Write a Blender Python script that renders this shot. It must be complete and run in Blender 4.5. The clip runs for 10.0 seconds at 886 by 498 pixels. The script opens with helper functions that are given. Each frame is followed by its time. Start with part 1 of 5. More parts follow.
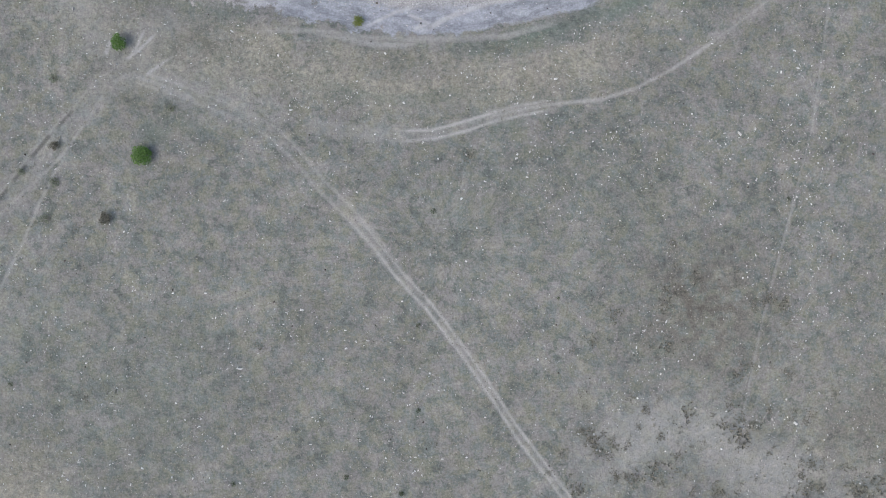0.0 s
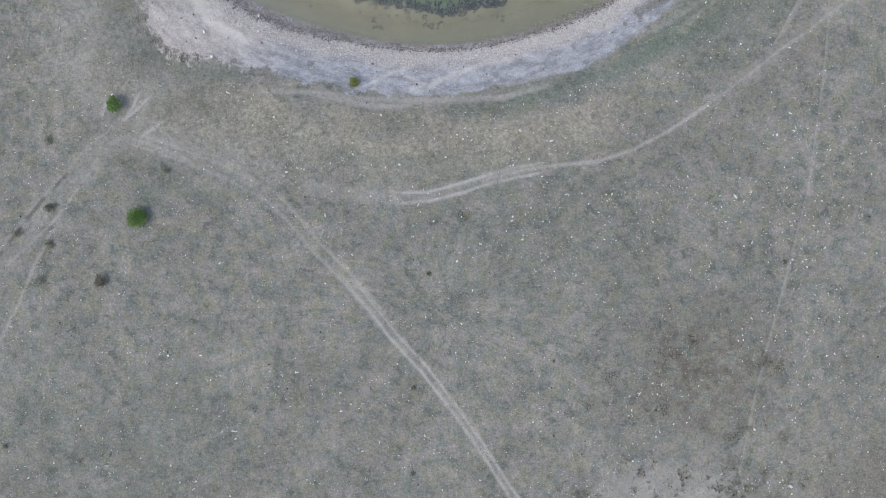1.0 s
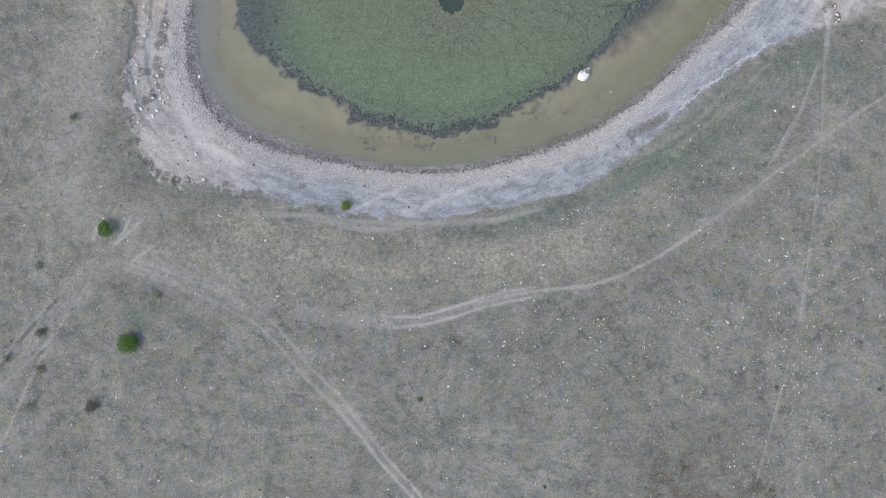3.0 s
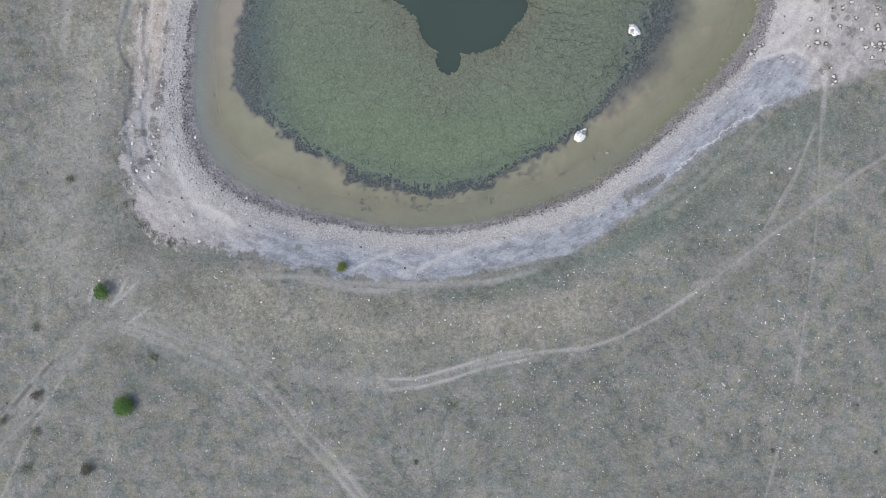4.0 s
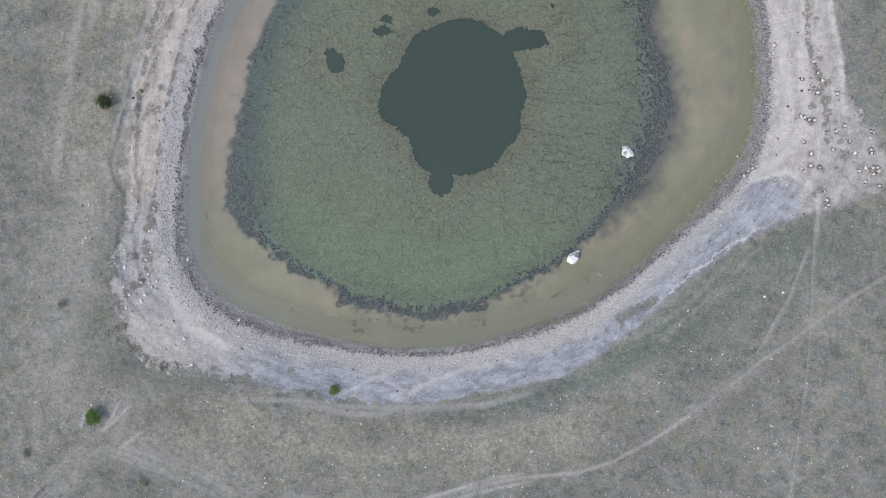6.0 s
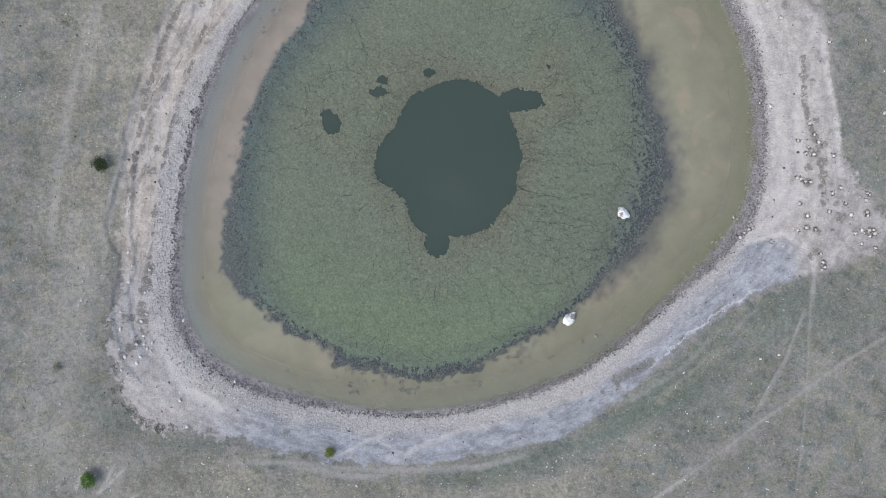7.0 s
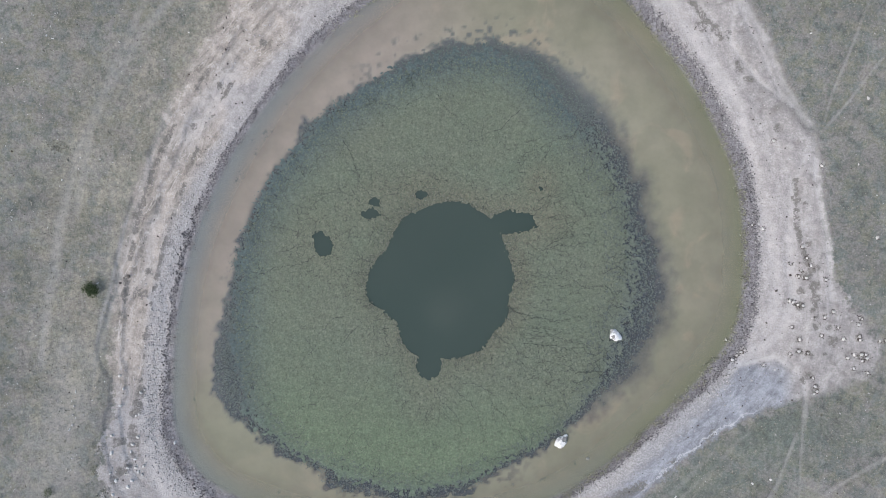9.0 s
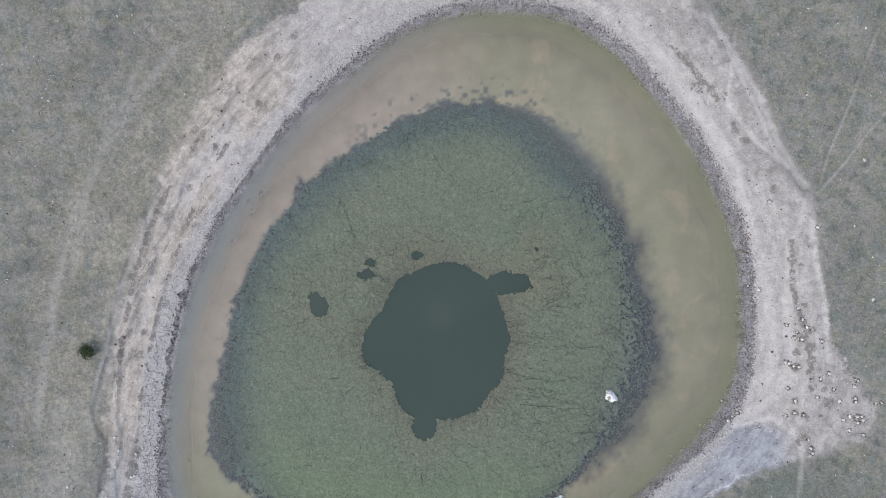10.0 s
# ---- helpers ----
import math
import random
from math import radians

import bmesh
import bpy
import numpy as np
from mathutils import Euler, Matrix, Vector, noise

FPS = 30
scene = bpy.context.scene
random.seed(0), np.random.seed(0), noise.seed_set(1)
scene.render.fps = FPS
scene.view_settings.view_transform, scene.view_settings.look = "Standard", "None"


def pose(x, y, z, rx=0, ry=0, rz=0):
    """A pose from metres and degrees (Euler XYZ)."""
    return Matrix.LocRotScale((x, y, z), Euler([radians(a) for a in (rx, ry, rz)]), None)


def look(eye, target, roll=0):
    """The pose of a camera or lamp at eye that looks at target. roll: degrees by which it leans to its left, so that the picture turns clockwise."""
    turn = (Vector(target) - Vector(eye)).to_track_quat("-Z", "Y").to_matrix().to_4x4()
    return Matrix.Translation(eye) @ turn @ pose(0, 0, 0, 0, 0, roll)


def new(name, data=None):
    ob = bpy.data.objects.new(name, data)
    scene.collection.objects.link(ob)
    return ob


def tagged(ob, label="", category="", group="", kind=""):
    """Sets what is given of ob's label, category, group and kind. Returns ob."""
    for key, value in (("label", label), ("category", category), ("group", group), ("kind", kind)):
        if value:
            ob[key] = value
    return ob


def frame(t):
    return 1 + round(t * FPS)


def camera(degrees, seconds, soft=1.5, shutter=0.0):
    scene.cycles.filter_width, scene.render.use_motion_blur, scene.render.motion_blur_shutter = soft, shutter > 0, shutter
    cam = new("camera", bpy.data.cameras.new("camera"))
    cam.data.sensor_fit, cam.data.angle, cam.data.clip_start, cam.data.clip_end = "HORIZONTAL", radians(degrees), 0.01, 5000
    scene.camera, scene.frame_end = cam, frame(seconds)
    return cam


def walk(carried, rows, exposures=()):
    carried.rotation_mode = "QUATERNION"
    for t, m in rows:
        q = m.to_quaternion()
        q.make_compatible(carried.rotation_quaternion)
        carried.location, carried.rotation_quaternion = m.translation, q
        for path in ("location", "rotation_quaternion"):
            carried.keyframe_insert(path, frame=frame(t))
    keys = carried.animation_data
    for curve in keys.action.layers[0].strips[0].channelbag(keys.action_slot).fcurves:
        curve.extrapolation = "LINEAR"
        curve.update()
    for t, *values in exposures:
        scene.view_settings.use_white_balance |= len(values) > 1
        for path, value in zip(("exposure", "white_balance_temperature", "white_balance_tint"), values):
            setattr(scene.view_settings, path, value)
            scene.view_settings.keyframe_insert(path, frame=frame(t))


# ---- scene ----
# A small steppe pond seen straight down from a slow drone. x: east, y: along the flight, water level z = 0.

# camera and walk: seconds, x, y, height, turn
cam = camera(73, 10.0, soft=0.63)
FLIGHT = [(0, 0.0, 0.0, 87.43, 0.0), (1, 0.646, 8.883, 87.40, 0.109), (2, 1.229, 17.778, 87.38, 0.209),
          (3, 1.788, 26.665, 87.35, 0.301), (4, 2.288, 35.539, 87.33, 0.381), (5, 2.749, 44.413, 87.30, 0.437),
          (6, 3.225, 53.316, 87.28, 0.489), (7, 3.754, 62.241, 87.25, 0.546), (8, 4.279, 71.155, 87.23, 0.609),
          (9, 4.748, 80.039, 87.20, 0.667), (10, 5.264, 88.883, 87.18, 0.729)]
EXPOSURE = [(0, 1.00, 6480, 9), (10, 0.98, 6480, 9)]
walk(cam, [(t, pose(x, y, z, 0.155, -0.540, a)) for t, x, y, z, a in FLIGHT], EXPOSURE)

# overcast daylight
SUN_TURN, SUN_HEIGHT = 235, 40
sky = bpy.data.worlds.new("sky")
scene.world = sky
sky.use_nodes = True
st = sky.node_tree.nodes.new("ShaderNodeTexSky")
st.sky_type, st.sun_disc = "NISHITA", False
st.sun_elevation, st.sun_rotation = radians(SUN_HEIGHT), radians(SUN_TURN)
st.air_density, st.dust_density, st.ozone_density = 1.0, 2.5, 1.5
veil = sky.node_tree.nodes.new("ShaderNodeTexNoise")
veil.inputs["Scale"].default_value, veil.inputs["Detail"].default_value, veil.inputs["Roughness"].default_value = 3.2, 5, 0.55
fade = sky.node_tree.nodes.new("ShaderNodeMapRange")
fade.interpolation_type = "SMOOTHSTEP"
for k, v in ((1, 0.50), (2, 0.72), (3, 0.0), (4, 0.55)):
    fade.inputs[k].default_value = v
cover = sky.node_tree.nodes.new("ShaderNodeMix")
cover.data_type = "RGBA"
cover.inputs[7].default_value = (14.0, 14.0, 14.5, 1)
for a, b in ((veil.outputs["Fac"], fade.inputs[0]), (fade.outputs[0], cover.inputs[0]), (st.outputs[0], cover.inputs[6]),
             (cover.outputs[2], sky.node_tree.nodes["Background"].inputs[0])):
    sky.node_tree.links.new(a, b)
sky.node_tree.nodes["Background"].inputs[1].default_value = 0.11
sun = new("sun", bpy.data.lights.new("sun", "SUN"))
sun.data.energy, sun.data.angle, sun.data.color = 0.95, radians(20), (1.0, 0.97, 0.93)
sun_way = Vector((math.sin(radians(SUN_TURN)), math.cos(radians(SUN_TURN)), math.tan(radians(SUN_HEIGHT))))
sun.matrix_world = look(sun_way * 100, (0, 0, 0))

# ---------------------------------------------------------------- plan
CENTRE = (6.7, 76.1)
SHORE = [43.2, 43.8, 44.6, 44.9, 45.7, 46.7, 48.5, 49.6, 48.7, 47.2, 44.5, 41.4, 39.2, 37.8, 36.9, 36.8, 37.0, 37.9,
         39.0, 40.7, 43.0, 46.0, 46.3, 43.7, 41.1, 39.5, 38.1, 37.0, 36.0, 35.7, 35.8, 35.9, 36.3, 37.6, 40.0, 42.5]
BANK = [55.3, 54.8, 56.2, 55.5, 57.6, 59.9, 61.7, 60.8, 58.2, 55.5, 53.8, 53.0, 51.5, 49.9, 47.9, 46.4, 45.8, 46.7,
        47.6, 48.9, 51.4, 56.7, 59.5, 53.4, 49.4, 47.2, 45.6, 43.8, 43.1, 43.2, 42.6, 42.1, 42.6, 44.8, 51.2, 62.6]
MAT = [26.4, 26.9, 27.7, 28.4, 28.5, 29.1, 30.5, 32.8, 33.4, 32.4, 31.7, 30.7, 30.0, 29.7, 29.4, 29.8, 30.3, 30.6,
       31.3, 32.1, 33.5, 34.6, 34.6, 33.8, 32.8, 32.0, 31.3, 30.2, 29.2, 28.4, 27.9, 27.5, 26.9, 26.8, 25.2, 26.0]
FRINGE = [30.9, 30.1, 30.0, 30.7, 31.2, 32.0, 33.8, 35.7, 35.8, 34.7, 33.2, 31.6, 30.8, 30.5, 30.3, 30.4, 30.9, 31.6,
          32.5, 34.1, 36.0, 37.9, 36.9, 35.7, 34.8, 34.4, 33.2, 32.1, 30.0, 29.1, 28.7, 28.4, 28.2, 29.1, 29.9, 30.5]
HOLE_CENTRE = (5.5, 75.6)
HOLE = [10.4, 10.4, 10.4, 11.2, 11.7, 11.8, 11.4, 11.0, 10.8, 9.9, 9.3, 10.2,
        11.1, 11.0, 9.4, 9.1, 10.8, 11.6, 11.2, 11.5, 11.4, 10.6, 10.8, 10.0]
# low dark scrub on the bank, and dark halos round stones: x, y, size
SCRUB_RIGHT = [(56.6, 90.5, 0.5), (56.7, 88.2, 0.7), (56.8, 85.0, 0.5), (58.0, 87.4, 0.4), (58.3, 81.7, 0.6), (58.3, 79.3, 0.7), (58.3, 77.0, 0.8), (59.6, 78.1, 0.6),
               (59.4, 75.7, 0.8), (59.6, 73.6, 0.8), (57.5, 74.8, 0.6), (59.2, 72.0, 0.6), (59.6, 70.0, 0.6), (61.7, 67.6, 0.7), (61.3, 69.6, 0.5), (42.8, 113.2, 1.0),
               (44.6, 112.9, 0.7), (40.7, 117.7, 0.6), (46.5, 111.7, 0.7), (48.4, 106.8, 0.6), (49.8, 105.4, 0.6), (54.0, 98.4, 0.6), (57.4, 72.6, 0.7), (57.4, 67.8, 0.6),
               (57.2, 66.0, 0.6), (58.6, 65.7, 0.6), (66.1, 65.5, 0.9), (65.7, 68.2, 0.6), (59.5, 60.7, 0.7), (58.4, 62.6, 0.7), (57.7, 61.8, 0.5)]
SCRUB_LEFT = [(-37.9, 58.7, 0.6), (-38.7, 56.1, 0.7), (-38.7, 54.1, 0.6), (-38.6, 51.7, 0.6), (-38.3, 50.1, 0.6), (-39.2, 48.8, 0.7), (-40.2, 48.0, 0.7), (-41.0, 46.8, 0.6),
              (-40.7, 52.0, 0.8), (-40.1, 52.2, 0.6), (-41.4, 42.4, 0.6), (-40.9, 40.4, 0.6), (-38.2, 37.6, 0.7), (-34.3, 35.8, 0.6), (-31.5, 36.2, 0.6), (-28.7, 36.0, 0.6),
              (-17.8, 35.9, 0.5), (-41.9, 43.0, 0.9), (-42.9, 44.9, 0.7), (-39.5, 39.0, 0.8), (-37.0, 37.0, 0.7), (-37.9, 73.4, 1.0), (-37.2, 67.3, 0.6), (-33.6, 80.6, 0.6), (-38.3, 84.6, 0.8), (-31.3, 86.3, 0.6), (-36.7, 76.6, 0.6), (-29.7, 92.0, 0.6),
              (-26.7, 103.3, 0.6), (-20.7, 109.8, 0.6), (-18.0, 116.3, 0.6), (-15.6, 119.6, 0.6), (-30.6, 97.6, 0.5)]
SCRUB_BELTS = [(0.8, [(-37.8, 59.5), (-38.6, 54), (-38.6, 50), (-40.5, 47)]), (0.4, [(56.6, 91), (56.9, 84), (58.3, 79), (59.4, 74), (59.6, 69)]),
               (0.32, [(-24, 106), (-29.5, 96), (-33, 86), (-35, 79), (-36.5, 72), (-37.4, 66), (-37.8, 60)]), (0.42, [(-30, 103), (-35, 94), (-38, 85), (-39.5, 77), (-40.5, 70)]),
               (0.5, [(34, 123), (41, 117), (45, 112), (49.5, 105.5)]), (0.6, [(-41.2, 44), (-41, 40.5), (-38.5, 37.8), (-34, 36), (-28, 35.6)]),
               (0.7, [(18, 38), (24, 40.2), (30, 43)]), (0.75, [(23.9, 40.8), (31.2, 44.5), (36.1, 47.0), (41.8, 51.1), (47.5, 55.7)]), (0.6, [(61, 66), (63, 69), (66, 71)])]
SCRUB = SCRUB_RIGHT + SCRUB_LEFT
# darker, greener ground, some of it painted shade: half width, strength, line
GREEN_AND_SHADE_NEAR = [
    (1.1, 0.95, [(-21.4, 25.2), (-16.5, 24.4), (-11.7, 22.8), (-6.0, 21.8), (-0.4, 22.1)]),
    (1.0, 0.9, [(11.7, 31.4), (18.2, 32.6), (26.3, 35.0), (33.6, 39.1), (40.1, 44.0), (45.8, 49.7)]),
    (0.9, 0.8, [(-33.2, 102.9), (-35.1, 97.6), (-38.3, 92.8), (-39.4, 86.7)]),
    # painted shadow north-east of the large shrub
    (1.6, 0.9, [(-40.6, 17.2), (-39.6, 16.2)]),
    (1.4, 0.8, [(-39.5, 28.6), (-38.0, 28.2)]),
    # shade under the berm, painted as a dark green strip
    (1.3, 0.8, [(-31, 28), (-22, 25.6), (-16, 23.2), (-11, 22.2)]),
    (0.9, 0.7, [(8, 17.2), (12, 18.6)]),
    (1.5, 0.6, [(-36.5, 18.5), (-34, 17)]),
]
GREEN_FAR = [
    (1.2, 0.6, [(-2, 21.5), (8, 23)]),
    (2.2, 0.6, [(36, 41), (44, 47)]),
    (2.5, 0.5, [(-27, 108), (-21, 116)]),
    (2.2, 0.5, [(-33, 108), (-30, 112)]),
    (1.4, 0.6, [(-47, 41), (-43, 37)]),
    (2.6, 0.5, [(-47, 42.5), (-43.5, 39.5), (-39, 36.4), (-34, 34.6), (-29, 33.6)]),
    (9, 0.4, [(-57, -14), (-42, -24), (-35, -16)]),
    (7, 0.35, [(4, 4), (14, 10), (24, 8)]),
]
GREEN_AND_SHADE = GREEN_AND_SHADE_NEAR + GREEN_FAR
# open channels in the weed: from, to, bow to the left as a share of the length
CHANNELS_WEST = [(-13.4, 81.7, -20.3, 83.1, -0.07), (-13.0, 79.2, -18.7, 77.4, 0.08), (-18.7, 77.4, -22.5, 76.9, 0.15), (-10.9, 78.7, -9.8, 76.4, -0.08), (-13.5, 82.2, -13.9, 83.6, 0.0),
    (-10.5, 81.3, -6.3, 84.8, -0.03), (-4.0, 85.9, -1.5, 83.8, -0.13), (-4.6, 85.9, -4.4, 86.9, 0.0), (-3.7, 87.8, 2.0, 88.2, 0.03), (-9.1, 95.9, -4.7, 87.3, -0.01),
    (-6.3, 86.8, -12.5, 87.7, -0.15), (-4.7, 83.4, -6.2, 79.4, 0.09), (-6.2, 79.4, -7.3, 75.8, 0.1), (-8.6, 70.3, -12.8, 66.0, -0.15), (-12.8, 66.0, -17.2, 61.0, 0.02),
    (-6.7, 68.9, -9.1, 62.3, -0.14), (-12.4, 57.7, -19.2, 54.6, -0.03)]
CHANNELS_EAST = [(17.0, 70.0, 26.1, 68.9, 0.06), (16.4, 69.0, 24.6, 68.1, 0.05), (17.0, 68.0, 26.1, 66.8, 0.07), (26.1, 66.8, 27.7, 62.6, 0.15), (19.6, 65.7, 25.2, 59.7, -0.07),
    (12.7, 65.1, 13.5, 62.3, 0.0), (8.3, 60.6, 13.7, 56.9, 0.25), (13.7, 56.9, 16.2, 53.8, 0.1), (13.9, 61.4, 16.8, 60.0, 0.16), (14.2, 60.5, 19.7, 55.0, 0.03),
    (23.4, 62.6, 27.6, 62.6, -0.02), (20.5, 58.9, 23.1, 55.8, -0.04), (23.0, 61.4, 20.6, 58.5, -0.33), (15.5, 71.2, 27.1, 70.7, -0.01), (17.2, 66.7, 26.3, 65.1, 0.05),
    (15.1, 64.6, 19.7, 61.7, -0.08)]
CHANNELS_NORTH = [(19.1, 85.7, 22.7, 89.7, 0.04), (19.4, 85.0, 24.4, 85.3, -0.03), (19.6, 86.2, 26.5, 88.8, 0.06), (21.1, 81.7, 28.2, 81.8, 0.08), (16.3, 76.9, 27.4, 76.6, -0.02),
    (16.0, 75.7, 21.7, 75.0, 0.04), (29.6, 78.6, 33.0, 79.9, -0.09), (28.8, 77.0, 33.0, 78.4, -0.04), (17.8, 72.4, 22.9, 72.1, -0.14), (19.2, 104.8, 16.5, 100.6, -0.11),
    (16.5, 100.6, 10.4, 96.6, 0.07), (22.7, 96.8, 16.9, 94.3, 0.07), (18.4, 96.6, 19.1, 92.9, 0.06), (28.7, 91.2, 21.9, 89.6, -0.01), (2.1, 102.3, 1.5, 98.2, -0.38),
    (-5.8, 97.4, -9.1, 95.9, -0.18), (4.4, 102.8, 9.4, 97.1, -0.08)]
CHANNELS_SOUTH = [(2.5, 57.3, -0.4, 52.9, 0.08), (3.7, 57.1, 4.8, 50.9, -0.11), (5.7, 57.9, 8.3, 53.4, 0.16), (-0.5, 60.7, -5.3, 56.2, 0.07), (1.2, 58.3, -2.4, 50.8, -0.13),
    (7.4, 60.0, 11.7, 51.8, 0.13), (-5.0, 61.5, -9.8, 54.9, 0.08)]
# dark stretches of the old wheel tracks, in colour only
GROOVES = [[(-62.0, 6.9), (-58.2, 12.0)], [(-57.2, 13.4), (-55.0, 16.2)], [(-53.6, 17.6), (-51.8, 19.6)]]
# smaller gaps in the weed: x, y, half length, half width, turn
GAPS = [(15.6, 84.3, 3.6, 1.7, 4), (3.7, 63.6, 1.75, 2.5, 0), (-12.0, 80.8, 1.3, 1.85, 25), (-5.1, 85.2, 1.3, 0.9, 10),
        (-4.4, 87.0, 0.75, 0.85, 0), (2.3, 88.2, 0.85, 0.55, 0), (19.7, 89.4, 0.3, 0.35, 0)]
# straw-coloured strips: half width, strength, line
STRAW = [(1.3, 0.85, [(-30.0, 106.2), (-34.8, 99.7), (-36.7, 95.6), (-38.7, 89.9), (-40.0, 84.3), (-41.3, 77.0)]),
         (0.8, 0.8, [(-14.1, 25.2), (-11.7, 24.2), (-7.6, 23.5), (-2.8, 23.5), (2.1, 24.5)]),
         (1.1, 0.5, [(-45.2, 97.9), (-46.3, 93.9), (-49.0, 87.4), (-50.1, 78.5)]),
         (0.7, 0.5, [(36.0, 40.9), (40.9, 44.6), (45.0, 48.3)])]
# worn ways: half width, gap between two ruts (0: one path), strength, points
FIELD_TRACKS = [
    (0.22, 1.05, 0.9, [(-12.5, 5.2), (-8.5, 0.5), (-5.3, -3.6), (-1.2, -8.0), (2.8, -13.3), (6.8, -18.9), (11.4, -26.0), (18.2, -35.0), (23.0, -41.5), (34, -56)]),
    (0.26, 1.6, 0.5, [(-44.4, 25.2), (-38.1, 23.3), (-30.1, 20.2), (-23.7, 17.0), (-20.5, 14.0), (-16.5, 9.2), (-11.7, 4.4), (-8.5, 0.5), (-5.3, -3.6)]),
    (0.24, 1.35, 0.95, [(-7, 16.3), (-0.5, 16.6), (4.3, 17.9), (8.3, 19.2), (12, 20.1), (17, 21.0)]),
    (1.2, 0, 0.3, [(-19.7, 18.0), (-11.7, 16.8), (-5.3, 16.4), (-0.5, 16.6), (4, 17.9)]),
    (0.34, 0, 0.65, [(5.3, 18.3), (8.3, 19.4), (15.6, 20.9), (23.6, 21.7), (28.5, 23.3), (33.3, 25.8), (37.6, 28.6), (41.4, 31.4)]),
]
BANK_PATHS = [
    (0.32, 0, 0.45, [(33.3, 25.8), (37.6, 28.6), (41.4, 31.4), (45.4, 34.2), (49.4, 37.5), (53.5, 40.3), (56.7, 42.8), (61.5, 46.4), (67.0, 49.7), (80, 57)]),
    (0.17, 0, 0.36, [(58.2, 60.9), (57.8, 56.1), (57.3, 51.2), (57.1, 46.4), (56.6, 39.9), (55.9, 33.5), (54.8, 25.4), (53.6, 17.4), (50.1, 3.5), (48.5, -2.1), (46.8, -8.6), (45.5, -14.2), (44.0, -21.4), (42.4, -30.3), (41.1, -36.7), (38, -52)]),
    (0.3, 0, 0.35, [(55.4, 50.4), (53.4, 45.6), (51.0, 41.5), (49.0, 38.3)]),
    (0.3, 0, 0.32, [(-75, -6), (-61.0, 9.1), (-57.1, 14.3), (-53.1, 18.7), (-49.2, 23.1), (-45.2, 26.7), (-39.7, 30.5)]),
]
WEST_TRACKS = [
    (0.3, 0, 0.4, [(-72, -4), (-61.0, 5.9), (-57.1, 9.5), (-53.1, 13.5), (-50.0, 17.9), (-46.0, 24.3)]),
    (0.25, 0, 0.42, [(-66, -14), (-61.0, -3.7), (-58.6, 1.1), (-56.3, 6.7), (-54.3, 10.7), (-52.3, 13.9)]),
    (0.7, 0, 0.35, [(-51.2, 60), (-51.0, 66.2), (-49.4, 77.4), (-48.7, 83.7), (-46.0, 94.1), (-42.2, 102.1), (-38.3, 109.4), (-30, 120)]),
    (0.5, 0, 0.3, [(-44.3, 58.3), (-43.6, 64.7), (-42.4, 69.5), (-41.2, 73.5), (-40.3, 77.5), (-38.9, 81.5), (-37.9, 86.3), (-36.5, 91.8), (-35.4, 95.8), (-32.7, 102.3)]),
    (0.6, 0, 0.3, [(-46.7, 83.8), (-44.5, 97.3), (-40.3, 107.7), (-36.8, 115.8)]),
]
EAST_PATHS = [
    (0.2, 0, 0.45, [(59.2, 96.7), (63.6, 102.0), (66.8, 106.5), (76, 118)]),
    (0.18, 0, 0.34, [(60.0, 97.9), (61.5, 103.6), (64.3, 110.9), (68, 122)]),
    (0.45, 0, 0.95, [(59.0, 97.0), (59.4, 92), (59.7, 89.1), (61.2, 81.9), (61.6, 76), (61.9, 72)]),
    (0.5, 0, 0.6, [(42.7, 124.7), (47.2, 118.3), (51.3, 111.9), (54.2, 105.1), (58.8, 97.5)]),
    (0.3, 0, 0.7, [(60.2, 97.2), (54.0, 103.6), (51.4, 109.3), (46.8, 118.2), (43.1, 125.5)]),
    (0.3, 0, 0.6, [(56.0, 101.2), (51.1, 105.2), (46.9, 110.9), (47.6, 120.6)]),
    (0.4, 0, 0.7, [(60.2, 97.2), (57.7, 93.9), (56.2, 89.8), (55.8, 85.0)]),
]
CORNER_PATHS = [
    (0.35, 0, 0.85, [(58.9, 57.3), (57.3, 62.8), (53.9, 65.2), (48.9, 63.8), (44.8, 60.3)]),
    (0.3, 0, 0.22, [(35.3, 40.9), (40.2, 44.6), (45.1, 49.1), (48.4, 52.8), (51.6, 55.3)]),
    (0.4, 0, 0.6, [(55.9, 64.5), (58.0, 61.7), (58.2, 58.5), (57.6, 54.3)]),
    (0.6, 0, 0.7, [(-19, 31.4), (-14, 30.7), (-8, 29.6), (-2, 29.6)]),
    (2.4, 0, 0.22, [(-54, 38), (-50, 33), (-46, 28), (-40, 25), (-32, 21.5), (-24, 18)]),
    (2.2, 0, 0.21, [(-44, 27), (-48, 22), (-53, 17), (-61, 6), (-68, -4)]),
    (2.2, 0, 0.26, [(-47, 25), (-43, 29), (-38, 33), (-36, 35)]),
]
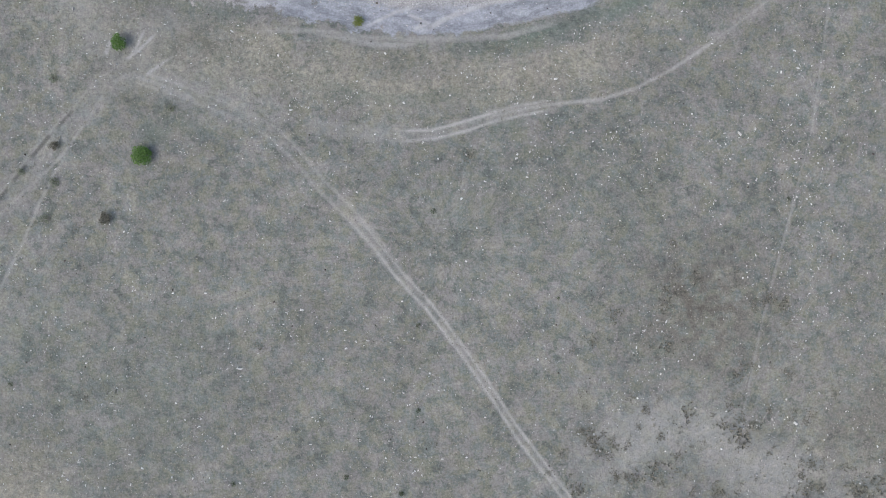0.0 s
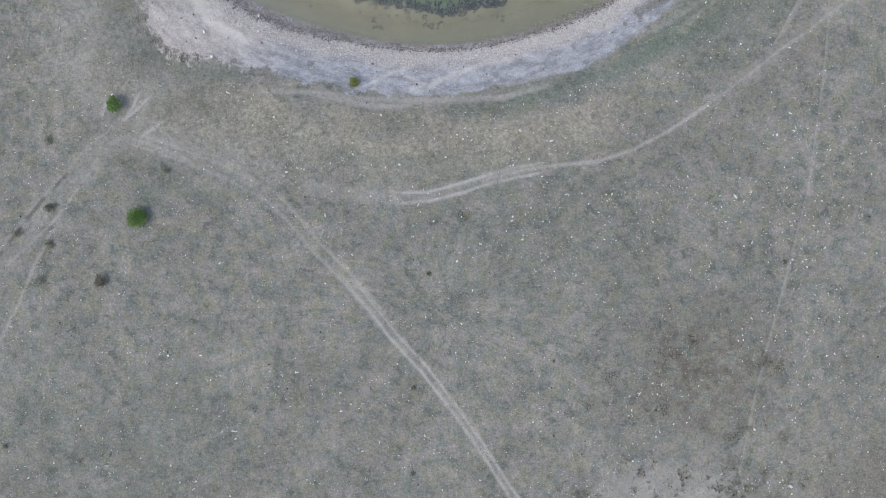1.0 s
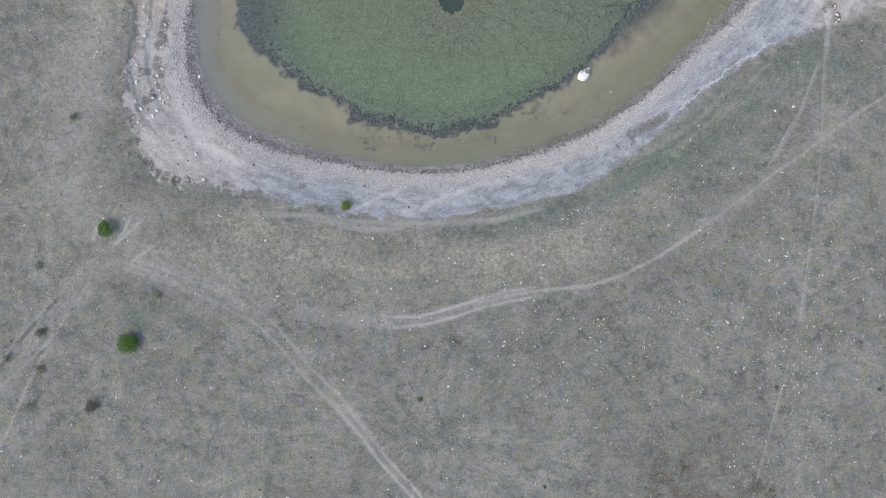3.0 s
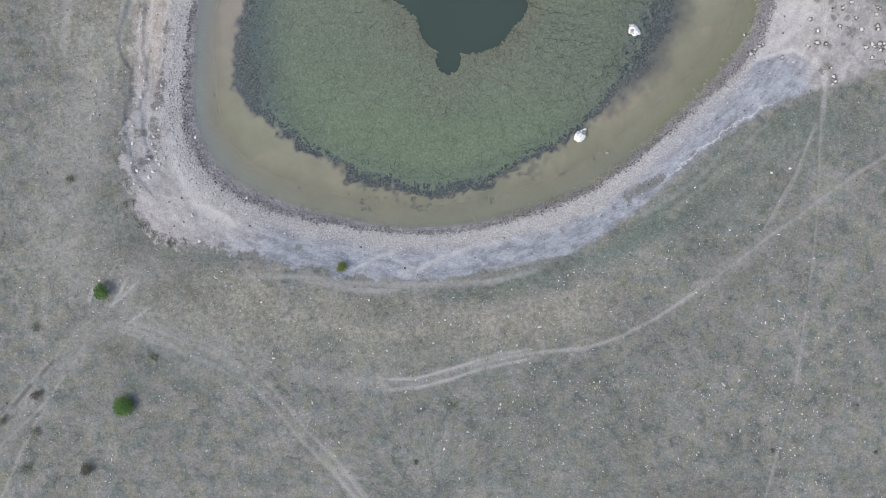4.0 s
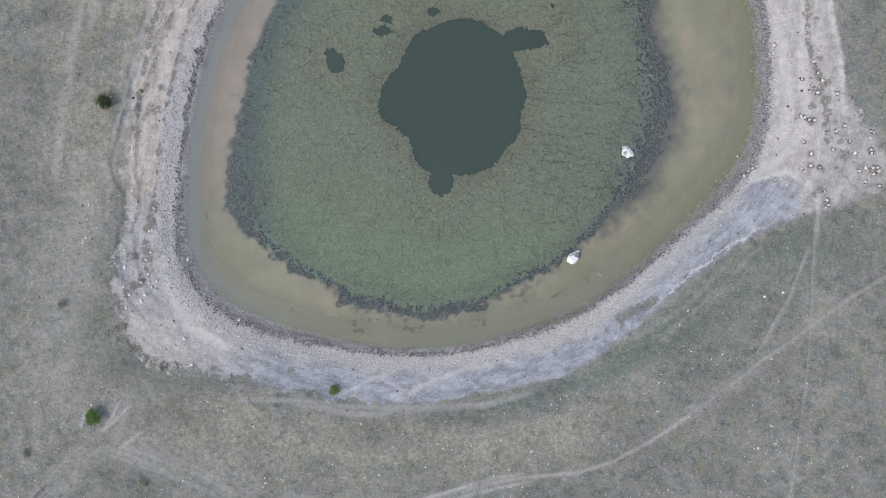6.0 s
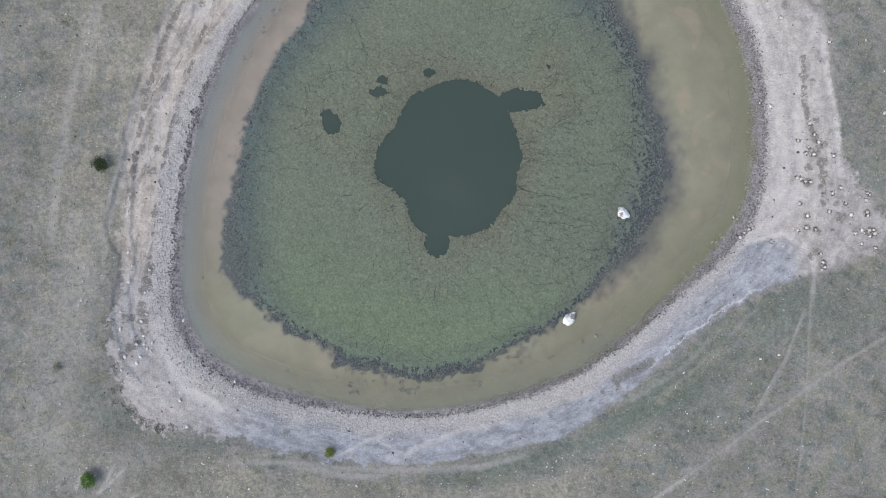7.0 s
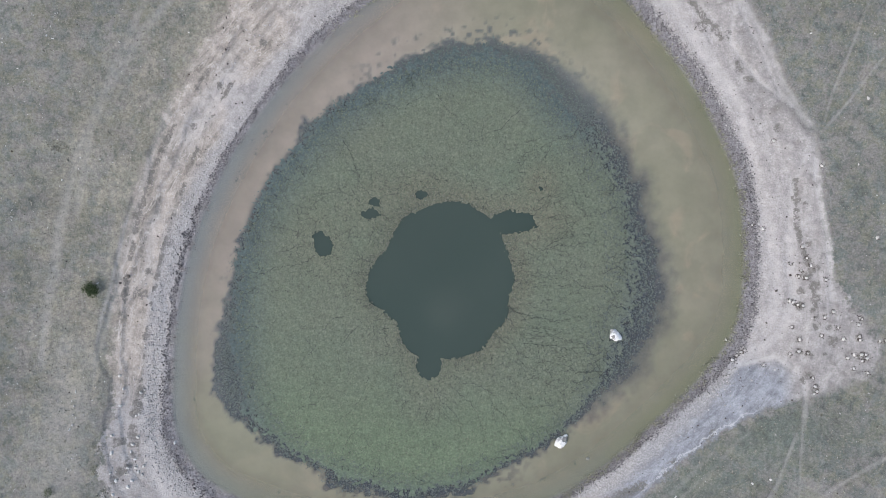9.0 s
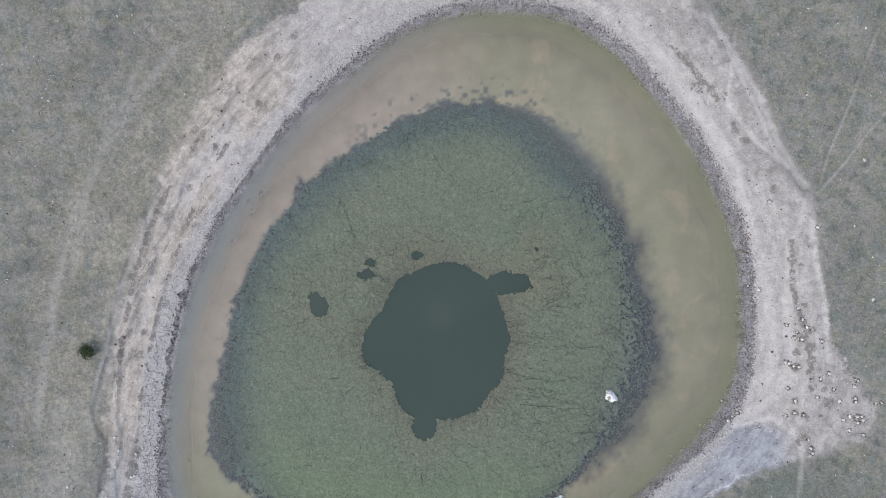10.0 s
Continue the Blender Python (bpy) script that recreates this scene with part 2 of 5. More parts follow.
SILT_PATHS = [
    (4.6, 0, 0.42, [(24, -29), (31, -25), (38, -26), (46, -32), (54, -34)]),
    (0.3, 0, 0.95, [(-39.6, 31.6), (-42.4, 28.8), (-45.2, 26.3)]),
    (0.3, 0, 1.0, [(-46.3, 30.3), (-46.9, 28.7), (-47.3, 27.4)]),
    (0.26, 0, 0.75, [(-37.3, 28.0), (-39.6, 26.4), (-42.3, 24.4)]),
    (0.26, 0, 0.9, [(-44.0, 27.5), (-42.8, 29.2), (-41.6, 32.0)]),
    (0.4, 0, 0.45, [(-32.4, 20.4), (-35.6, 22.0), (-39.6, 23.6), (-43.6, 25.1), (-48.4, 22.7)]),
    (0.35, 0, 0.7, [(-11.0, 32.0), (-6.2, 34.6), (-1.3, 36.1)]),
    (0.4, 0, 0.8, [(-2.9, 31.2), (1.2, 33.7), (7.6, 36.2), (13.4, 37.0)]),
    (0.3, 0, 0.6, [(-4.5, 34.5), (-1.3, 32.9), (-3.7, 32.0)]),
]
SHORE_LANES = [
    (0.5, 0, 0.5, [(-27.1, 31.6), (-17.4, 31.6), (-9.3, 30.6), (-1.2, 30.4), (10.1, 31.0), (18.2, 33.1)]),
    (0.4, 0, 0.25, [(29.4, 39.7), (34.3, 42.1), (39.1, 45.4), (44.0, 50.3), (45.6, 52.0)]),
    (0.7, 0, 0.6, [(43.6, 60.4), (47.6, 63.3), (50.9, 65.7), (54.9, 68.6), (56.5, 72.7), (56.0, 80.1), (56.3, 91.5)]),
    (0.9, 0, 0.6, [(31.4, 123.8), (38.1, 116.6), (43.9, 108.5), (48.9, 101.2), (50.7, 90.6), (53.2, 83.3), (54.2, 75.1), (52.6, 66.9)]),
    (1.1, 0, 0.75, [(-33.4, 84.6), (-35.7, 72.4), (-36.4, 64.3), (-36.7, 56.2), (-35.4, 48.1), (-32.2, 41.6), (-25.7, 37.6)]),
]
BROAD_LANES = [
    (3.6, 0, 0.34, [(-51, 38), (-49.5, 46), (-48, 54), (-46.5, 63)]),
    (1.1, 0, 0.22, [(37.7, 29.2), (44.2, 33.3), (49.9, 37.8), (55.6, 42.3), (62.2, 47.2)]),
    (0.18, 0, 0.45, [(48.3, 37.3), (51.1, 42.2), (54.0, 47.1), (57.2, 55.3)]),
    (1.7, 0, 0.75, [(-23.6, 107.9), (-26.0, 103.8), (-29.1, 99.3), (-31.5, 95.7), (-32.9, 93.6)]),
    (0.9, 0, 0.55, [(-34.6, 86.8), (-36.2, 83.5), (-36.7, 77.1), (-38.5, 73.0)]),
    (1.3, 0, 0.85, [(-30.2, 86.0), (-31.7, 82.0), (-33.0, 76.3), (-34.4, 70.6), (-35.5, 65.0)]),
    (0.28, 0, 0.5, [(-38.6, 86.7), (-39.8, 83.5), (-41.7, 74.6), (-43.0, 69.7), (-43.9, 64.1)]),
]
WAYS = BROAD_LANES + FIELD_TRACKS + BANK_PATHS + WEST_TRACKS + EAST_PATHS + CORNER_PATHS + SILT_PATHS + SHORE_LANES

# stones on the trampled bank
STONES_EAST = [(57.1, 72.8), (56.5, 73.2), (56.0, 73.4), (57.8, 72.7), (60.8, 71.1), (62.0, 71.9), (57.3, 67.8), (60.3, 68.4), (57.2, 66.1),
           (58.4, 65.8), (59.1, 62.3), (59.4, 61.1), (59.7, 60.4), (65.7, 71.1), (66.0, 70.9), (65.5, 70.1), (65.6, 68.4), (65.7, 67.9),
           (65.9, 65.8), (66.5, 65.8), (66.7, 65.3), (66.0, 64.9), (64.9, 65.8), (64.0, 65.3), (64.8, 63.8), (66.8, 63.2)]
STONES_SHORE = [(68.5, 67.8), (69.3, 67.8), (47.1, 67.5), (49.2, 65.8), (49.7, 66.1), (48.6, 65.3), (48.0, 64.6), (56.0, 65.7), (52.3, 64.0),
           (58.3, 79.6), (58.8, 78.5), (57.5, 77.8), (58.2, 76.7), (57.2, 76.9), (56.1, 78.7), (57.7, 81.3), (52.2, 83.8), (50.7, 84.3),
           (68.0, 82.7), (60.9, 76.5), (56.3, 69.6), (63.4, 68.0), (62.6, 69.6), (60.1, 92.9), (53.4, 96.6)]


def ring(radii, centre, n=720):
    """A smooth closed outline through evenly turned radii."""
    k = len(radii)
    r = np.array(radii)
    s = np.arange(n) * k / n
    i = s.astype(int)
    u = s - i
    a, b, c, d = (r[(i + j) % k] for j in (-1, 0, 1, 2))
    rad = b + 0.5 * u * (c - a + u * (2 * a - 5 * b + 4 * c - d + u * (3 * (b - c) + d - a)))
    th = np.arange(n) * 2 * np.pi / n
    return np.stack([centre[0] + rad * np.cos(th), centre[1] + rad * np.sin(th)], 1), rad


def to_line(x, y, line, closed=False):
    """Distance from points to a polyline."""
    a = np.asarray(line, float)
    b = np.roll(a, -1, 0) if closed else a[1:]
    a = a if closed else a[:-1]
    best = np.full(x.shape, 1e9)
    for (ax, ay), (bx, by) in zip(a, b):
        dx, dy = bx - ax, by - ay
        u = np.clip(((x - ax) * dx + (y - ay) * dy) / (dx * dx + dy * dy + 1e-9), 0, 1)
        best = np.minimum(best, (x - ax - u * dx) ** 2 + (y - ay - u * dy) ** 2)
    return np.sqrt(best)


def outside(x, y, radii, centre, n=180):
    """Signed distance to an outline: positive outside."""
    pts, rad = ring(radii, centre, n)
    th = np.arctan2(y - centre[1], x - centre[0]) % (2 * np.pi)
    rr = np.interp(th, np.arange(n + 1) * 2 * np.pi / n, np.r_[rad, rad[0]])
    return to_line(x, y, pts, True) * np.sign(np.hypot(x - centre[0], y - centre[1]) - rr)


def smooth(v, lo, hi):
    u = np.clip((v - lo) / (hi - lo), 0, 1)
    return u * u * (3 - 2 * u)


def grain(x, y, size, seed=0):
    """Value noise, 0 to 1, with cells of that size in metres."""
    x, y = np.asarray(x, float) / size, np.asarray(y, float) / size
    i, j = np.floor(x).astype(np.int64), np.floor(y).astype(np.int64)
    u, v = x - i, y - j
    u, v = u * u * (3 - 2 * u), v * v * (3 - 2 * v)

    def h(p, q):
        n = (p * 374761393 + q * 668265263 + seed * 974634777) & 0xFFFFFFFF
        n = ((n ^ (n >> 13)) * 1274126177) & 0xFFFFFFFF
        return ((n ^ (n >> 16)) & 0xFFFF) / 65535.0
    return (h(i, j) * (1 - u) + h(i + 1, j) * u) * (1 - v) + (h(i, j + 1) * (1 - u) + h(i + 1, j + 1) * u) * v


def clouds(x, y, size, seed=0):
    return 0.55 * grain(x, y, size, seed) + 0.3 * grain(x, y, size / 2.3, seed + 7) + 0.15 * grain(x, y, size / 5, seed + 13)


def bearing(x, y):
    return np.degrees(np.arctan2(y - CENTRE[1], x - CENTRE[0])) % 360


def height(x, y, ds=None):
    """Ground level: pond bed, beach, low bank and field."""
    x, y = np.asarray(x, float), np.asarray(y, float)
    if ds is None:
        ds = outside(x, y, SHORE, CENTRE)
    up = 0.10 * smooth(ds, 0, 1.2) + 0.45 * smooth(ds, 0.5, 5) + 0.75 * smooth(ds, 4, 12) + 1.0 * smooth(ds, 10, 32)
    down = -0.12 * smooth(-ds, 0, 1.0) - 0.5 * smooth(-ds, 0.5, 9) - 2.0 * smooth(-ds, 8, 26)
    rim = (clouds(x, y, 1.3, 6) - 0.5) * 0.16 * np.exp(-((ds - 0.2) / 1.1) ** 2)
    rough = rim + (clouds(x, y, 9, 3) - 0.5) * 0.35 * smooth(ds, 1, 12) + (grain(x, y, 0.9, 5) - 0.5) * 0.07 * smooth(ds, 0.3, 3)
    be = bearing(x, y)
    left = smooth(be, 112, 128) * (1 - smooth(be, 210, 218))
    step = left * (0.22 * smooth(ds + 2.5 * (clouds(x, y, 5, 45) - 0.5), 6.2, 6.8) + 0.22 * smooth(ds + 3 * (clouds(x, y, 6, 46) - 0.5), 8.6, 9.2))
    return up + down + rough + step


# ---------------------------------------------------------------- materials
class Nodes:
    """Short names for shader nodes."""

    def __init__(self, name):
        self.mat = bpy.data.materials.new(name)
        self.mat.use_nodes = True
        self.t = self.mat.node_tree
        self.bsdf = self.t.nodes["Principled BSDF"]
        self.pos = self.t.nodes.new("ShaderNodeTexCoord").outputs["Object"]

    def put(self, socket, v):
        if hasattr(v, "is_linked"):
            self.t.links.new(v, socket)
        elif isinstance(v, (tuple, list)) and len(v) == 3 and socket.type == "RGBA":
            socket.default_value = (*v, 1)
        else:
            socket.default_value = v

    def noise(self, scale, detail=4, rough=0.6, vec=None, bend=0.0):
        n = self.t.nodes.new("ShaderNodeTexNoise")
        n.inputs["Scale"].default_value, n.inputs["Detail"].default_value = scale, detail
        n.inputs["Roughness"].default_value, n.inputs["Distortion"].default_value = rough, bend
        self.t.links.new(vec or self.pos, n.inputs["Vector"])
        return n.outputs["Fac"]

    def cells(self, scale, out="Color", feature="F1", vec=None):
        n = self.t.nodes.new("ShaderNodeTexVoronoi")
        n.voronoi_dimensions = "2D"
        n.feature = feature
        n.inputs["Scale"].default_value = scale
        self.t.links.new(vec or self.pos, n.inputs["Vector"])
        return n.outputs[out]

    def attr(self, name):
        n = self.t.nodes.new("ShaderNodeAttribute")
        n.attribute_name = name
        return n.outputs["Fac"]

    def island(self):
        return self.t.nodes.new("ShaderNodeNewGeometry").outputs["Random Per Island"]

    def each(self):
        return self.t.nodes.new("ShaderNodeObjectInfo").outputs["Random"]

    def math(self, op, a, b=0.0, c=0.0):
        n = self.t.nodes.new("ShaderNodeMath")
        n.operation = op
        for k, v in enumerate((a, b, c)):
            self.put(n.inputs[k], v)
        return n.outputs[0]

    def step(self, v, lo, hi, a=0.0, b=1.0):
        n = self.t.nodes.new("ShaderNodeMapRange")
        n.interpolation_type = "SMOOTHSTEP"
        for k, u in enumerate((v, lo, hi, a, b)):
            self.put(n.inputs[k], u)
        return n.outputs[0]

    def mix(self, fac, a, b, blend="MIX"):
        n = self.t.nodes.new("ShaderNodeMix")
        n.data_type, n.blend_type = "RGBA", blend
        for k, v in ((0, fac), (6, a), (7, b)):
            self.put(n.inputs[k], v)
        return n.outputs[2]

    def gain(self, colour, lo, hi, fac):
        """Colour times a factor that runs from lo to hi."""
        n = self.t.nodes.new("ShaderNodeVectorMath")
        n.operation = "SCALE"
        self.t.links.new(colour, n.inputs[0])
        self.put(n.inputs["Scale"], self.step(fac, 0.25, 0.75, lo, hi))
        return n.outputs[0]

    def done(self, colour, rough=0.9, bump=None, strength=0.4, distance=0.05, specular=0.2):
        self.put(self.bsdf.inputs["Base Color"], colour)
        self.put(self.bsdf.inputs["Roughness"], rough)
        self.bsdf.inputs["Specular IOR Level"].default_value = specular
        if bump is not None:
            b = self.t.nodes.new("ShaderNodeBump")
            b.inputs["Strength"].default_value, b.inputs["Distance"].default_value = strength, distance
            self.t.links.new(bump, b.inputs["Height"])
            self.t.links.new(b.outputs[0], self.bsdf.inputs["Normal"])
        return self.mat


def ground_material():
    n = Nodes("steppe_ground")
    wide, mid, small, fine = n.noise(0.05, 3), n.noise(0.40, 6, 0.68), n.noise(1.5, 5, 0.7), n.noise(3.8, 4, 0.72)
    # sparse dry grass over grey soil
    hue, patch = n.noise(0.45, 6, 0.68, bend=0.3), n.noise(0.60, 6, 0.62, bend=0.4)
    cool = n.mix(n.step(hue, 0.43, 0.57), (0.161, 0.171, 0.157), (0.186, 0.184, 0.143))
    grass = n.mix(n.step(mid, 0.43, 0.62), cool, (0.210, 0.198, 0.183))
    grass = n.mix(n.step(patch, 0.51, 0.66, 0.0, 0.5), grass, (0.262, 0.242, 0.200))
    grass = n.mix(n.step(patch, 0.47, 0.36, 0.0, 0.75), grass, (0.112, 0.124, 0.108))
    # greener ground, plus shade of shrub and berm put into the colour
    grass = n.mix(n.math("MULTIPLY", n.attr("lush_and_shade"), n.step(wide, 0.3, 0.6, 0.3, 0.7)), grass, (0.122, 0.142, 0.118))
    grass = n.mix(n.math("MULTIPLY", n.attr("dry"), n.step(small, 0.15, 0.75)), grass, (0.275, 0.252, 0.200))
    grass = n.mix(n.math("MULTIPLY", n.attr("rust"), n.step(mid, 0.38, 0.6)), grass, (0.136, 0.124, 0.102))
    dark = n.noise(0.9, 6, 0.72)
    grass = n.mix(n.math("MULTIPLY", n.step(dark, 0.55, 0.70, 0.0, 0.5), n.step(wide, 0.35, 0.6, 0.6, 1.0)), grass, (0.098, 0.102, 0.090))
    # straw flecks and bare dark crumbs
    grass = n.mix(n.step(n.noise(2.2, 5, 0.75), 0.58, 0.70, 0.0, 0.5), grass, (0.315, 0.290, 0.245))
    grass = n.mix(n.step(n.noise(1.75, 6, 0.78), 0.58, 0.69, 0.0, 0.5), grass, (0.080, 0.083, 0.074))
    grass = n.gain(n.gain(grass, 0.84, 1.16, small), 0.84, 1.16, n.noise(3.1, 3, 0.6))
    grass = n.gain(n.gain(grass, 0.85, 1.15, fine), 0.86, 1.13, n.noise(0.16, 4, 0.55))
    # worn ways
    way = n.math("MULTIPLY", n.attr("way"), n.step(n.math("ADD", small, n.math("MULTIPLY", fine, 0.4)), 0.45, 0.85, 0.75, 1.1))
    grass = n.mix(way, grass, n.mix(fine, (0.285, 0.272, 0.248), (0.415, 0.398, 0.370)))
    grass = n.mix(n.attr("groove"), grass, (0.085, 0.080, 0.074))
    # bare bank, streaked along the water
    cx = n.t.nodes.new("ShaderNodeCombineXYZ")
    n.put(cx.inputs[0], n.attr("from_shore"))
    n.put(cx.inputs[1], n.math("MULTIPLY", n.attr("along"), 0.30))
    streak = n.noise(0.75, 6, 0.68, cx.outputs[0], 0.4)
    thread = n.noise(0.42, 4, 0.6, cx.outputs[0], 0.5)
    sand = n.mix(n.step(streak, 0.40, 0.66), (0.460, 0.428, 0.404), (0.368, 0.340, 0.320))
    warm = n.mix(n.step(streak, 0.36, 0.62), (0.510, 0.448, 0.392), (0.380, 0.336, 0.288))
    scarp = n.math("MULTIPLY", n.step(n.math("ABSOLUTE", n.math("SUBTRACT", thread, 0.5)), 0.0, 0.022, 1.0, 0.0), n.step(small, 0.40, 0.55))
    warm = n.mix(n.math("MULTIPLY", n.step(streak, 0.52, 0.60, 0.0, 0.7), n.step(small, 0.38, 0.58)), warm, (0.215, 0.195, 0.165))
    warm = n.mix(scarp, warm, (0.56, 0.505, 0.45))
    silt = n.mix(n.step(streak, 0.42, 0.61), (0.362, 0.367, 0.390), (0.252, 0.258, 0.275))
    silt = n.mix(n.step(n.noise(0.5, 6, 0.72), 0.56, 0.68, 0.0, 0.6), silt, (0.190, 0.195, 0.190))
    bank = n.mix(n.attr("warm"), sand, warm)
    bank = n.mix(n.math("MULTIPLY", n.attr("soil"), n.step(mid, 0.25, 0.70)), bank, n.mix(small, (0.205, 0.195, 0.182), (0.320, 0.295, 0.284)))
    bank = n.mix(n.attr("silt"), bank, silt)
    bank = n.gain(n.gain(bank, 0.86, 1.10, small), 0.80, 1.18, fine)
    bank = n.gain(bank, 0.80, 1.02, n.noise(0.55, 5, 0.62, bend=0.4))
    bank = n.mix(n.math("MULTIPLY", n.attr("way"), 0.6), bank, (0.525, 0.492, 0.468))
    ragged = n.math("ADD", n.math("MULTIPLY", n.math("SUBTRACT", small, 0.5), 1.6), n.math("MULTIPLY", n.math("SUBTRACT", fine, 0.5), 1.3))
    stain = n.noise(0.7, 4, 0.6, bend=0.5)
    scrub = n.math("MAXIMUM", n.math("MULTIPLY", n.step(n.math("ADD", stain, n.math("MULTIPLY", ragged, 0.25)), 0.50, 0.70, 0.0, 0.75), n.attr("patchy")), n.step(n.math("MULTIPLY", n.attr("scrub"), n.math("ADD", 1.0, n.math("MULTIPLY", ragged, 4.5))), 0.22, 0.60, 0.0, 0.85))
    bank = n.mix(scrub, bank, n.gain(n.mix(small, (0.105, 0.100, 0.092), (0.185, 0.172, 0.152)), 0.6, 1.4, fine))
    dshore = n.attr("from_shore")
    jag = n.math("ADD", n.math("MULTIPLY", n.math("SUBTRACT", small, 0.5), 2.6), n.math("MULTIPLY", n.math("SUBTRACT", fine, 0.5), 1.2))
    near = n.math("ADD", dshore, jag)
    pale = n.gain(n.mix(n.step(n.noise(4.2, 3, 0.7), 0.40, 0.62), (0.290, 0.273, 0.260), (0.435, 0.412, 0.394)), 0.83, 1.17, fine)
    bank = n.mix(n.step(n.math("ADD", near, n.attr("bare")), 2.4, 4.2, 0.7, 0.0), bank, pale)
    wet = n.gain(n.mix(small, (0.185, 0.175, 0.176), (0.330, 0.314, 0.316)), 0.5, 1.5, fine)
    bank = n.mix(n.step(n.math("SUBTRACT", near, n.attr("wrack")), -0.6, 0.5, 1.0, 0.0), bank, wet)
    # grass meets bank in a ragged line, in places with a pale crust
    frayed = n.math("ADD", n.math("MULTIPLY", n.math("SUBTRACT", mid, 0.5), 7.0), n.math("MULTIPLY", n.math("SUBTRACT", small, 0.5), 3.6))
    edge = n.math("ADD", n.attr("from_bank"), n.math("MULTIPLY", frayed, n.attr("frayed")))
    edge = n.math("MULTIPLY", edge, n.math("SUBTRACT", 1.0, n.attr("spread")))
    bank = n.mix(n.math("MULTIPLY", n.step(n.math("ABSOLUTE", n.math("ADD", edge, 0.5)), 0.0, 0.2, 0.7, 0.0), n.attr("crust")), bank, (0.56, 0.545, 0.55))
    ground = n.mix(n.step(edge, -0.3, 0.4), bank, grass)
    bed = n.mix(n.step(mid, 0.35, 0.65), (0.33, 0.295, 0.235), (0.27, 0.245, 0.190))
    bed = n.mix(n.step(dshore, -4.5, -1.0), bed, n.mix(n.attr("slimy"), (0.228, 0.242, 0.236), (0.215, 0.222, 0.140)))
    ground = n.mix(n.step(dshore, -0.8, -0.1), bed, ground)
    return n.done(ground, 0.95, n.math("ADD", small, n.math("MULTIPLY", fine, 0.7)), 0.6, 0.14, 0.1)


def water_material():
    n = Nodes("murky_water")
    tone = n.noise(0.045, 3)
    silty = n.mix(n.step(tone, 0.38, 0.62), (0.258, 0.238, 0.173), (0.230, 0.218, 0.153))
    silty = n.mix(n.step(n.noise(0.13, 4, 0.55, bend=0.8), 0.52, 0.64, 0.0, 0.6), silty, (0.320, 0.268, 0.190))
    silty = n.mix(n.attr("rosy"), silty, (0.305, 0.262, 0.215))
    silty = n.mix(n.attr("cool"), silty, (0.185, 0.212, 0.205))
    silty = n.mix(n.attr("green"), silty, (0.236, 0.230, 0.162))
    silty = n.gain(silty, 0.9, 1.08, n.noise(0.3, 4))
    deep = n.mix(n.noise(0.08, 3), (0.042, 0.062, 0.051), (0.054, 0.070, 0.058))
    colour = n.mix(n.attr("weedy"), n.mix(n.attr("deep"), silty, deep), n.gain(n.mix(n.noise(1.6, 5, 0.7), (0.066, 0.074, 0.083), (0.108, 0.116, 0.124)), 0.7, 1.3, n.noise(3.2, 4, 0.7)))
    ripple = n.noise(0.8, 3)
    colour = n.mix(n.math("MULTIPLY", n.attr("weedy"), n.attr("calm")), colour, n.gain(n.mix(n.noise(1.6, 5, 0.7), (0.118, 0.134, 0.134), (0.152, 0.166, 0.158)), 0.85, 1.15, n.noise(3.2, 4, 0.7)))
    mat = n.done(colour, 0.06, ripple, 0.03, 0.02, 0.5)
    n.bsdf.inputs["IOR"].default_value = 1.33
    n.put(n.bsdf.inputs["Alpha"], n.attr("murk"))
    return mat


def weed_material():
    n = Nodes("pond_weed_mat")
    fine, mid, wide = n.noise(4.0, 4, 0.7), n.noise(0.9, 5, 0.65), n.noise(0.07, 3)
    colour = n.mix(n.step(wide, 0.35, 0.65), (0.136, 0.160, 0.114), (0.146, 0.160, 0.117))
    colour = n.mix(n.attr("fresh"), colour, (0.134, 0.172, 0.108))
    colour = n.mix(n.attr("ochre"), colour, (0.150, 0.152, 0.108))
    colour = n.mix(n.attr("thin"), colour, (0.090, 0.117, 0.112))
    colour = n.gain(colour, 0.88, 1.10, mid)
    colour = n.gain(n.gain(colour, 0.71, 1.29, fine), 0.82, 1.18, n.noise(2.4, 4, 0.7))
    # broken crack-like net of thin dark lines, in colour only, stronger where lumpy
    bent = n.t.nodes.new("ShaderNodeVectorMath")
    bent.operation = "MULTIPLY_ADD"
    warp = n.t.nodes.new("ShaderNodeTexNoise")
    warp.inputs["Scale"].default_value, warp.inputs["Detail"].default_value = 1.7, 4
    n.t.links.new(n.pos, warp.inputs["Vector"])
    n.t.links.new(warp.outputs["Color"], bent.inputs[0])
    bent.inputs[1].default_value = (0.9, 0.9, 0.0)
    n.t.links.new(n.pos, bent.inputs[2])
    dark_net = n.cells(1.25, "Distance", "DISTANCE_TO_EDGE", bent.outputs[0])
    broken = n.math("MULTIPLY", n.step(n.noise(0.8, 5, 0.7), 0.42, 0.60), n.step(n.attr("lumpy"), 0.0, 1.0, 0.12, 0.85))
    colour = n.mix(n.math("MULTIPLY", n.step(dark_net, 0.015, 0.085, 1.0, 0.0), broken), colour, (0.048, 0.058, 0.048))
    return n.done(colour, 0.75, fine, 0.6, 0.06, 0.25)


def leaf_material(name, dark, light, rough=0.7):
    n = Nodes(name)
    colour = n.mix(n.island(), dark, light)
    return n.done(n.gain(colour, 0.75, 1.2, n.noise(5, 3)), rough, None, specular=0.25)


